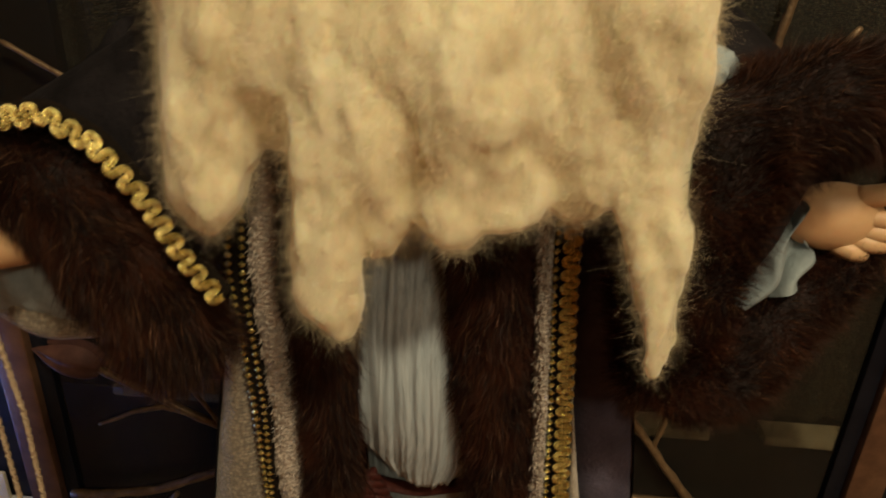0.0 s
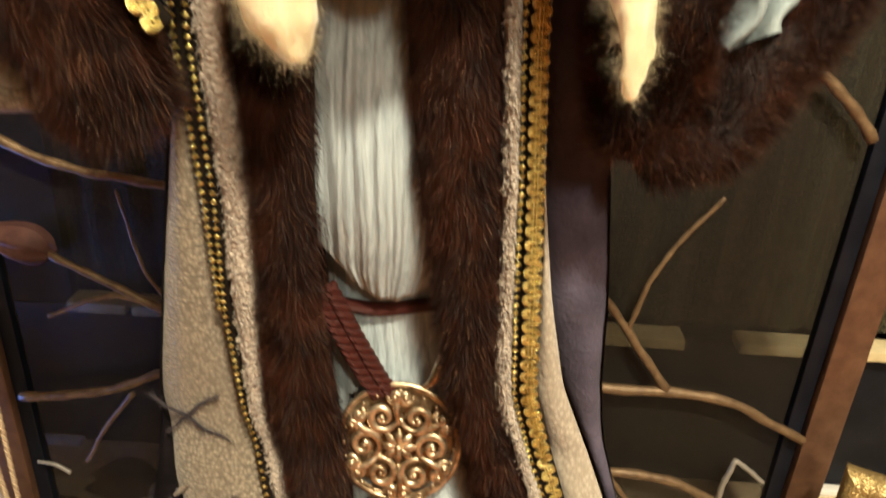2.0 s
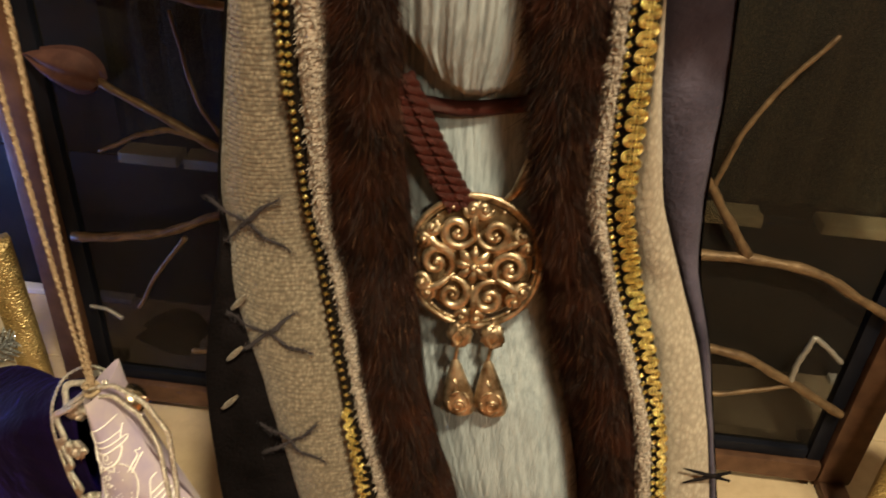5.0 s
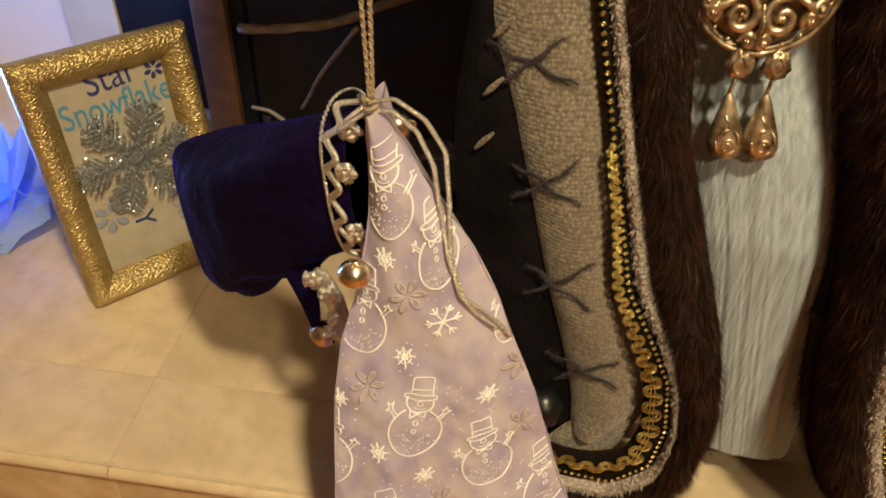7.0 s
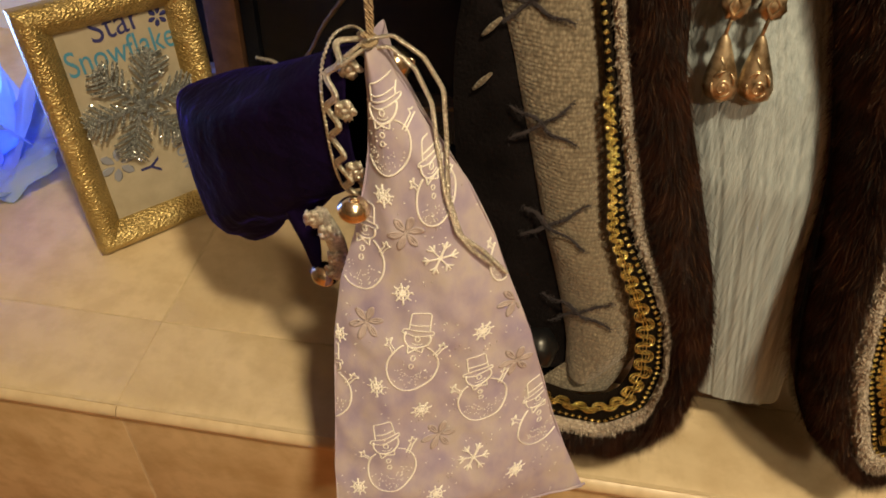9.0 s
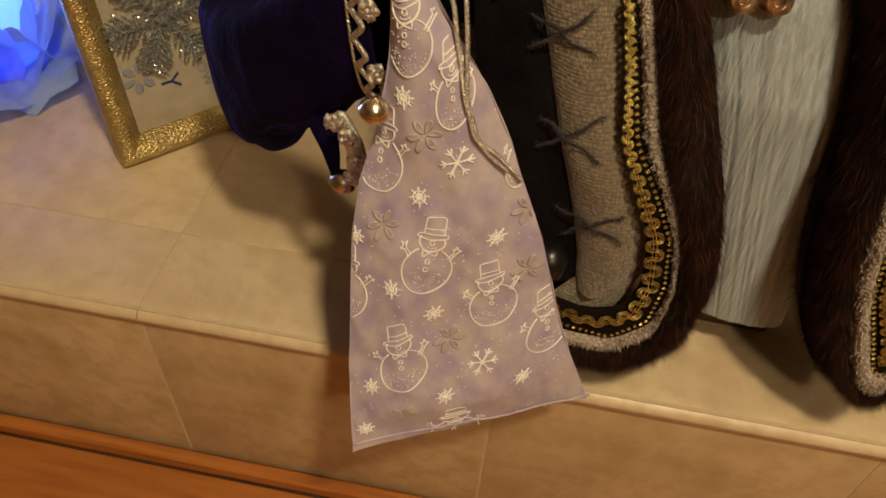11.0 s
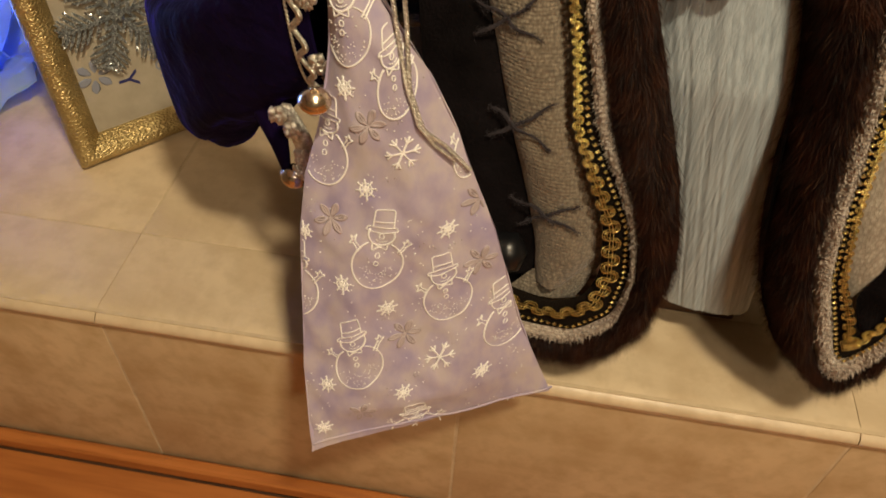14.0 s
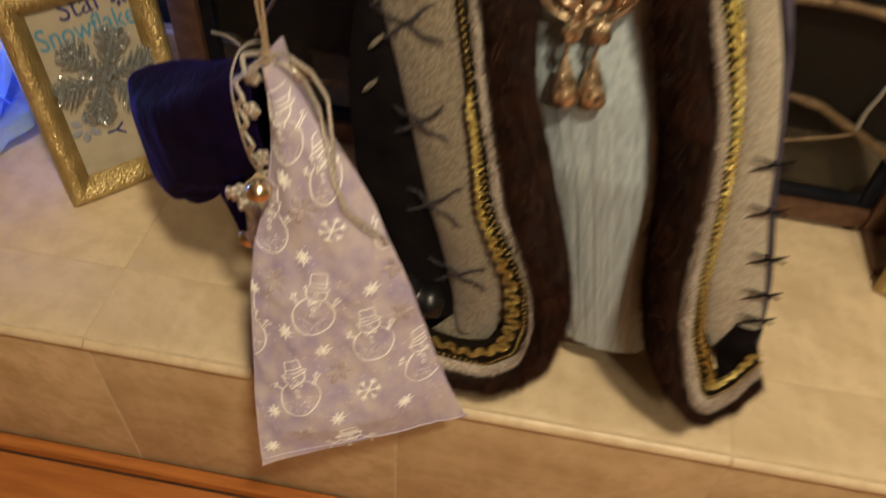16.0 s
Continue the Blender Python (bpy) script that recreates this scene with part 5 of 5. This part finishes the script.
for _ in range(900):
    z = r2.uniform(0.235, 0.51)
    x = r2.uniform(-0.198, -0.03)
    if noise.noise(Vector((x * 45, z * 45, 2))) > 0.02 and inside(x, z):
        dots.blob(bagpt(x, z, 0.0004), (0.00055, 0.0003, 0.00055), PRINT if r2.random() < 0.75 else GREYPRINT, 4)
tagged(dots.object("dot_print", sack), kind="stuff")

# twine from the hand to the neck of the pouch, wound once round it
for dx, dy, top, r in ((-0.009, 0.0, 0.872, 0.0012), (0.002, 0.004, 0.875, 0.0013)):
    q = smooth_path([(-0.008 + dx * 0.9, 0.005 + dy, top - TIE.z - 0.005), (dx * 0.9 + 0.002, dy, 0.25), (dx * 0.7, dy, 0.15), (dx * 0.4, dy * 0.5, 0.07), (dx * 0.12 + 0.001, 0, 0.0)], 260)
    for ph in (0, math.pi):
        s = np.arange(260) * 0.8 + ph
        tube_part("twine", q + np.stack([0.0005 * np.cos(s), 0.0005 * np.sin(s), 0 * s], 1), r * 0.7, TWINE, pouch, "beige twisted twine", seg=6)
tube_part("knot", [(0.0036 * math.cos(a), 0.0036 * math.sin(a), -0.004 + 0.0009 * a) for a in np.linspace(0, 11, 50)], 0.0012, TWINE, pouch)
for loop, lie in ((((-0.197, 0.352, 0.538), (-0.186, 0.356, 0.5475), (-0.173, 0.357, 0.5505), (-0.157, 0.356, 0.541), (-0.1455, 0.352, 0.526), (-0.1415, 0.344, 0.5015)), ((-0.1375, 0.472), (-0.1285, 0.448), (-0.116, 0.4365), (-0.101, 0.421))),
                  (((-0.199, 0.350, 0.534), (-0.187, 0.354, 0.543), (-0.174, 0.355, 0.545), (-0.161, 0.354, 0.535), (-0.151, 0.350, 0.518), (-0.1465, 0.343, 0.499)), ((-0.1395, 0.475), (-0.131, 0.451), (-0.121, 0.437), (-0.110, 0.428)))):
    w2 = [bagpt(x, z, 0.0035) for x, z in lie]
    q = smooth_path([np.array(p) - TIE for p in loop] + w2, 300)
    for ph in (0, math.pi):
        s = np.arange(len(q)) * 0.85 + ph
        tube_part("silver_cord", q + np.stack([0.0006 * np.cos(s), 0.0006 * np.sin(s), 0 * s], 1), 0.00095, LACE, pouch, "silver twisted cord", seg=6)
tube_part("seam", [bagpt(x, z, 0.001) for x, z in zip(np.linspace(-0.185, -0.026, 40), np.linspace(0.2275, 0.241, 40))], 0.0009, SATIN, pouch, seg=6)

# ---- velvet pouch lying open beside it ----
velvet = thing("velvet_pouch", "purple velvet pouch with silver lace rim and gold bells", "pouch", at=TIE)


def ring_pts(c, hz, hd, tilt, fold, seed):
    """A folded oval section of the bag; its plane faces along the bag's axis."""
    out = []
    ax = Vector((0.80, -0.58, 0.12)).normalized()
    sd = ax.cross(Vector((0, 0, 1))).normalized()
    up = sd.cross(ax)
    for a in np.linspace(0, 2 * math.pi, 56, endpoint=False):
        k = 1 + fold * noise.noise(Vector((math.cos(a) * 1.6, math.sin(a) * 1.6, seed))) + 0.5 * fold * math.sin(5 * a + seed * 2)
        low = max(0, -math.sin(a)) ** 2 * min(1, (hz / 0.045) ** 4)
        lobe = -0.002 * low - 0.006 * math.cos((c[0] + 0.305) * 110) * low * min(1, max(0, (-0.222 - c[0]) / 0.03))
        sn, cs = math.copysign(abs(math.sin(a)) ** 0.75, math.sin(a)), math.copysign(abs(math.cos(a)) ** 0.75, math.cos(a))
        out.append(Vector(c) + up * (hz * sn * k + lobe) + sd * (hd * cs * k) + ax * tilt * math.sin(a))
    return out


secs = [((-0.359, 0.472, 0.372), 0.005, 0.003, 0.0, 0.05), ((-0.358, 0.471, 0.372), 0.050, 0.006, 0.0, 0.03), ((-0.345, 0.461, 0.378), 0.058, 0.018, 0.0, 0.06), ((-0.320, 0.443, 0.389), 0.062, 0.030, 0.0, 0.10), ((-0.298, 0.427, 0.402), 0.062, 0.034, 0.0, 0.12), ((-0.275, 0.411, 0.424), 0.055, 0.034, 0.0, 0.12),
        ((-0.255, 0.397, 0.444), 0.051, 0.030, 0.0, 0.10), ((-0.226, 0.381, 0.469), 0.046, 0.026, 0.0, 0.06), ((-0.203, 0.373, 0.486), 0.044, 0.022, 0.0, 0.03), ((-0.188, 0.366, 0.494), 0.043, 0.018, 0.0, 0.02)]
fine = []
for i in range(len(secs) - 1):
    (c0, a0, b0, t0, f0), (c1, a1, b1, t1, f1) = secs[i], secs[i + 1]
    for s in np.linspace(0, 1, 6, endpoint=False):
        fine.append((tuple(np.array(c0) * (1 - s) + np.array(c1) * s), a0 * (1 - s) + a1 * s, b0 * (1 - s) + b1 * s, 0, f0 * (1 - s) + f1 * s))
fine.append(secs[-1])
outer = [[tuple(p - TIE) for p in ring_pts(c, hz, hd, t, f, 1.3 + 0.03 * i)] for i, (c, hz, hd, t, f) in enumerate(fine)]
inner = [[tuple(p - TIE) for p in ring_pts(c, hz * 0.94, hd * 0.9, t, f, 1.3 + 0.03 * i)] for i, (c, hz, hd, t, f) in enumerate(fine)]
vbag = Pile().grid(outer, VELVET, True).grid(inner[24:], VELVET, True).grid([outer[-1], inner[-1]], VELVET, True).object("bag", velvet)
rim = np.array(outer[-1])
cen = rim.mean(0)


def lace(k_from, k_to, offset):
    pts = []
    for k in range(k_from, k_to):
        pts.append(rim[k % 56] + (rim[k % 56] - cen) * offset + np.array((0.0015, -0.0015, 0)))
    return smooth_path(pts, 6 * (k_to - k_from))


AXIS = np.array((0.80, -0.58, 0.12))
FACE = np.array((-0.58, -0.80, 0.0))
edge = lace(0, 57, 0.10) - AXIS * 0.005 + FACE * 0.0035
s = np.arange(len(edge))
swing = AXIS[None] * (0.0042 * np.sin(s * 0.24))[:, None]
for o in (-0.0011, 0.0011):
    tube_part("lace_wave", edge + swing + AXIS * o, 0.0013, LACE, velvet, "silver wavy lace braid", seg=8)
tube_part("lace_stitch", lace(0, 57, 0.16) - AXIS * 0.0125 + FACE * 0.003 + AXIS[None] * (0.0008 * np.sin(s * 1.6))[:, None], 0.0008, LACE, velvet, seg=6)


def flower(c, r):
    p = Pile()
    for k in range(5):
        a = k * 1.2566
        p.blob((c[0] + r * 0.6 * math.cos(a), c[1] - 0.001, c[2] + r * 0.6 * math.sin(a)), (r * 0.45, r * 0.35, r * 0.45), LACE, 9, 0.9, 420)
    p.blob((c[0], c[1] - 0.002, c[2]), (r * 0.35,) * 3, LACE, 6)
    p.object("lace_flower", vbag, "silver glitter lace flower")


for k in (2, 9, 16, 22, 27, 33, 39, 45, 51):
    flower(rim[k] + (cen - rim[k]) * 0.05 + AXIS * 0.003 + FACE * 0.002, 0.0062)
# hanging tail of lace with bells
tail = smooth_path([np.array(p) - TIE for p in ((-0.219, 0.352, 0.432), (-0.211, 0.350, 0.415), (-0.207, 0.352, 0.392), (-0.215, 0.358, 0.372))], 24)
tube_part("lace_tail", tail, [0.005, 0.007, 0.006, 0.004], LACE, velvet, "silver lace tail", seg=8, flat=0.4)
for c in ((-0.221, 0.346, 0.430), (-0.212, 0.344, 0.422), (-0.208, 0.345, 0.400), (-0.211, 0.348, 0.385)):
    flower(np.array(c) - TIE, 0.0062)
tube_part("ribbon", smooth_path([np.array(p) - TIE for p in ((-0.243, 0.382, 0.43), (-0.238, 0.373, 0.405), (-0.231, 0.365, 0.385), (-0.228, 0.362, 0.368))], 20), [0.022, 0.013, 0.007, 0.003], VELVET, velvet, flat=0.4)


def bell(c, r, tilt=0.2):
    """A jingle bell: globe with a raised band, a slot and a loop."""
    b = Pile()
    rows = []
    for u in np.linspace(0, math.pi, 22):
        rr = r * math.sin(u) * (1.09 if abs(u - math.pi / 2) < 0.12 else 1.0)
        rows.append([(rr * math.cos(a), rr * math.sin(a), r * math.cos(u) * 0.92) for a in np.linspace(0, 2 * math.pi, 28, endpoint=False)])
    b.grid(rows, BELL, True)
    b.tube([(0.25 * r * math.cos(a), 0, r * 0.95 + 0.25 * r * math.sin(a)) for a in np.linspace(0, 6.3, 14)], r * 0.09, BELL, 6)
    ob = b.object("bell", velvet, "polished gold jingle bell")
    ob.matrix_basis = Matrix.Translation(Vector(c) - TIE) @ pose(0, 0, 0, 15, 20 * tilt, 10)


bell((-0.187, 0.319, 0.465), 0.0084, 0.3)
bell((-0.223, 0.362, 0.366), 0.0088, 1.0)
bell((-0.1745, 0.372, 0.5255), 0.0085, 3.5)

# ---- framed cards with glitter snowflakes ----
def photo_frame(m, label, words):
    W, H, B = 0.152, 0.244, 0.027
    fr = thing("picture_frame", label, "picture frame", "gold frames on the hearth", at=m)

    def rail(a, b, inward):
        """One mitred moulding: a rounded section drawn between two corners."""
        a, b, n_ = np.array(a), np.array(b), np.array(inward)
        prof = [(0.0, 0.0), (0.0, 0.012), (0.003, 0.0175), (0.009, 0.0205), (0.016, 0.019), (0.022, 0.013), (B, 0.008), (B, 0.0)]
        L_ = np.linalg.norm(b - a)
        dirn = (b - a) / L_
        rows = []
        for s in np.linspace(0, 1, 40):
            row = []
            for o, hgt in prof:
                along = o + (L_ - 2 * o) * s
                p = a + dirn * along + n_ * o
                row.append((p[0], -hgt - 0.0007 * noise.noise(Vector((p[0] * 200, hgt * 300, p[1] * 200))), p[1]))
            rows.append(row)
        Pile().grid(rows, GILT, True).object("rail", fr)

    rail((0, 0), (W, 0), (0, 1)), rail((W, 0), (W, H), (-1, 0)), rail((W, H), (0, H), (0, -1)), rail((0, H), (0, 0), (1, 0))
    card = part("card", box(B - 0.002, W - B + 0.002, -0.005, -0.003, B - 0.002, H - B + 0.002), CARD, fr, "cream printed card")
    part("backing", box(0.004, W - 0.004, -0.0025, 0.003, 0.004, H - 0.004), DARKWOOD, fr)
    part("strut", box(W * 0.4, W * 0.6, 0.004, 0.009, 0.03, 0.17, 0.002), DARKWOOD, fr)
    for text, x, z, size, mat, turn, squeeze in words:
        cu = bpy.data.curves.new("word", "FONT")
        cu.body, cu.size, cu.extrude = text, size, 0.0001
        tmp = new("word_curve", cu)
        me = bpy.data.meshes.new_from_object(tmp.evaluated_get(bpy.context.evaluated_depsgraph_get()))
        bpy.data.objects.remove(tmp)
        me.materials.clear()
        me.materials.append(mat)
        ob = new("lettering", me)
        ob.parent = card
        ob.matrix_basis = Matrix.Translation((x, -0.0055, z)) @ pose(0, 0, 0, 90, 0, 0) @ pose(0, 0, 0, 0, 0, turn) @ Matrix.Diagonal((squeeze, 1, 1, 1))
    # printed petals
    for x, z, r, mat in ((0.117, 0.209, 0.009, INK), (0.043, 0.083, 0.017, PALEINK)):
        p = Pile()
        for k in range(6):
            a = k * math.pi / 3 + 0.3
            p.tube([(x + r * t * math.cos(a), -0.0052, z + r * t * math.sin(a)) for t in (0.25, 0.5, 0.8, 1.0)], [r * 0.06, r * 0.22, r * 0.24, r * 0.08], mat, 8, 0.05)
        p.object("flower_print", card, "pale printed snowflake flower")
    # raised glitter snowflake
    c = np.array((0.079, -0.010, 0.136))
    hub = Pile().blob(c + np.array((0, -0.003, 0)), (0.0065, 0.004, 0.0065), GLITTER, 10, 0.4, 200).object("glitter_snowflake", fr, "silver glitter snowflake stuck to the card")
    grit = random.Random(11)
    for k in range(6):
        p = Pile()
        a = k * math.pi / 3 + 0.09
        d, n_ = np.array((math.cos(a), 0, math.sin(a))), np.array((-math.sin(a), 0, math.cos(a)))
        R = 0.054
        tips = []
        p.tube([c, c + d * R * 0.5 + np.array((0, -0.003, 0)), c + d * R], [0.0024, 0.0024, 0.0014], GLITTER, 6)
        for u, l in ((0.16, 0.16), (0.30, 0.22), (0.42, 0.30), (0.53, 0.34), (0.63, 0.32), (0.73, 0.27), (0.82, 0.21), (0.90, 0.15)):
            for sg in (1, -1):
                o = c + d * R * u
                e = o + (d * 0.75 + n_ * sg) * R * l + np.array((0, grit.uniform(-0.004, 0.001), 0))
                p.tube([o, (o + e) / 2 + np.array((0, -0.002, 0)), e], [0.0015, 0.0016, 0.0009], GLITTER, 6)
                tips.append((o, e))
        for o, e in tips * 9:
            g_ = o + (e - o) * grit.uniform(0.1, 1.0) + np.array([grit.gauss(0, 0.0011), grit.uniform(-0.0035, -0.0012), grit.gauss(0, 0.0011)])
            v1 = np.array([grit.gauss(0, 1) for _ in range(3)])
            v2 = np.cross(v1, [grit.gauss(0, 1) for _ in range(3)])
            v1, v2 = v1 / np.linalg.norm(v1) * 0.0009, v2 / np.linalg.norm(v2) * 0.0009
            p.add([g_ + v1, g_ + v2, g_ - v1, g_ - v2], [(0, 1, 2, 3)], SPARK)
        p.object("arm", hub)
    return fr


photo_frame(pose(-0.511, 0.505, TOP, -7, 0, 48), "hammered gold picture frame with silver glitter snowflake on printed card",
            (("Star", 0.056, 0.2, 0.034, INK, 5, 0.85), ("Snowflake", 0.029, 0.176, 0.033, AQUA, 2, 0.74), ("Y", 0.062, 0.078, 0.028, INK, -90, 1.0), ("snow", 0.096, 0.098, 0.022, PALEINK, -80, 1.0)))
second = photo_frame(pose(0.386, 0.602, TOP, -7, 0, -26), "hammered gold picture frame standing beside the fire screen", ())

for x0, z0, z1 in ((0.036, 0.15, 0.205), (0.048, 0.12, 0.19), (0.100, 0.15, 0.21)):
    part("print_bar", box(x0, x0 + 0.006, -0.0056, -0.0052, z0, z1), PALEINK, second, "illegible grey printed line")

# ---- blue organza flower lit from inside ----
bloom = thing("lighted_flower", "blue organza flower glowing with a blue light, on tile hearth", "flower light", at=(-0.70, 0.60, TOP))
for k in range(15):
    ring_k = k // 5
    a = k * 2 * math.pi / 5 + ring_k * 0.6
    rr, lift, size = (0.095, 0.012, 0.085) if ring_k == 0 else (0.075, 0.05, 0.08) if ring_k == 1 else (0.045, 0.085, 0.075)
    rows = []
    for i in range(14):
        u = i / 13
        row = []
        for j in range(15):
            w_ = -1 + j / 7
            wid = size * 0.62 * math.sin(math.pi * (0.12 + 0.8 * u)) * w_
            out_ = 0.012 + rr * u
            z = max(0.002, lift * u * 1.2 + 0.012 + size * 0.75 * (u ** 1.6) * (0.35 + 0.3 * ring_k) - 0.018 * w_ * w_ + 0.016 * noise.noise(Vector((u * 4 + k, w_ * 3, 0))) + 0.006 * math.sin(w_ * 9 + k) * u)
            row.append((out_ * math.cos(a) - wid * math.sin(a), out_ * math.sin(a) + wid * math.cos(a), z))
        rows.append(row)
    Pile().grid(rows, ORGANZA).object("petal", bloom)
Pile().blob((0, 0, 0.045), (0.012, 0.012, 0.016), LED, 10).object("bulb", bloom, "glowing blue lamp bulb")
Pile().tube([(0, 0, 0.001), (0, 0, 0.03)], [0.02, 0.01], ORGANZA, 12).object("base", bloom)

# ---- tiled hearth and wooden floor: pieces last ----
PIVOT = Matrix.Translation((-0.548, 0.334, 0))
SKEW = PIVOT @ pose(0, 0, 0, 0, 0, 1.25) @ PIVOT.inverted()
hearth = thing("hearth", "raised hearth of beige stone-look tiles with bullnose edge", "hearth", at=SKEW, kind="structure")
part("bed", box(-2.55, 2.55, EDGE - 0.0003, 0.93, FLOOR, TOP - 0.0009), GROUT, hearth, "sandy grout bed")
STEP = 0.3115
GAP = 0.0024


def shared(name, bm, mat, places, parent, crease=24):
    first = part(name, bm, mat, parent, crease=crease)
    first.location = places[0]
    for p in places[1:]:
        ob = new(name, first.data)
        ob.parent = parent
        ob.location = p


xs = [-0.406 + STEP * k for k in range(-6, 9)]
g2 = GAP / 2
nose = bmesh.new()
prof = [(0.002, -0.0150), (-0.0030, -0.0140), (-0.0055, -0.0115), (-0.0060, -0.0085), (-0.0045, -0.0050), (-0.0010, -0.0022), (0.0040, -0.0006), (0.0100, 0.0), (0.0120, 0.0), (0.0905, 0.0), (0.0905, -0.010)]
va = [nose.verts.new((0.0005, y, z)) for y, z in prof]
vb = [nose.verts.new((STEP - 0.0005, y, z)) for y, z in prof]
for i in range(len(prof)):
    j = (i + 1) % len(prof)
    nose.faces.new((va[i], va[j], vb[j], vb[i]))
nose.faces.new(va[::-1]), nose.faces.new(vb)
bmesh.ops.recalc_face_normals(nose, faces=nose.faces[:])
shared("bullnose_tile", nose, BULLNOSE, [(x, EDGE, TOP) for x in xs], hearth, 45)
shared("top_tile", box(g2, STEP - g2, g2, STEP - g2, -0.008, 0.0, 0.0016), BULLNOSE, [(x, EDGE + 0.0915, TOP) for x in xs], hearth)
shared("back_tile", box(g2, STEP - g2, g2, 0.16, -0.008, 0.0, 0.0016), BULLNOSE, [(x, EDGE + 0.0915 + STEP, TOP) for x in xs], hearth)
shared("riser_tile", box(g2, STEP - g2, 0.0, 0.008, FLOOR + 0.002, TOP - 0.0192, 0.0014), SHADED_TILE, [(x, EDGE - 0.001, 0.0) for x in xs], hearth)
part("edge_bead", box(-2.55, 2.55, EDGE - 0.0022, EDGE + 0.004, TOP - 0.0188, TOP - 0.0158, 0.001), BULLNOSE, hearth, "pale line of grout under the bullnose")

floor = thing("floor", "orange-brown oak strip floor", "floor", at=SKEW @ Matrix.Translation((0, 0, FLOOR)), kind="structure")
part("subfloor", box(-2.7, 2.7, -2.7, EDGE, -0.05, -0.004), DARKWOOD, floor)
for r in range(9):
    y1 = EDGE - 0.0186 - r * 0.083
    off = (r * 0.37 + 0.55) % 1.1
    for x in np.arange(-2.6 + off - 1.1, 2.6, 1.1):
        x0, x1 = max(-2.6, x), min(2.6, x + 1.0985)
        if x1 - x0 > 0.05:
            part("plank", box(x0, x1, y1 - 0.0818, y1, -0.0035, 0.0, 0.0009, 1), OAK, floor)
part("board_field", box(-2.7, 2.7, -2.7, EDGE - 0.0186 - 9 * 0.083 - 0.001, -0.0035, 0.0), OAK, floor)
moulding = tagged(part("floor_moulding", box(-2.55, 2.55, EDGE - 0.018, EDGE - 0.0025, FLOOR + 0.0005, FLOOR + 0.022, 0.007, 3), OAK), "orange oak quarter-round moulding along the hearth", "trim", kind="structure")
moulding.matrix_world = SKEW
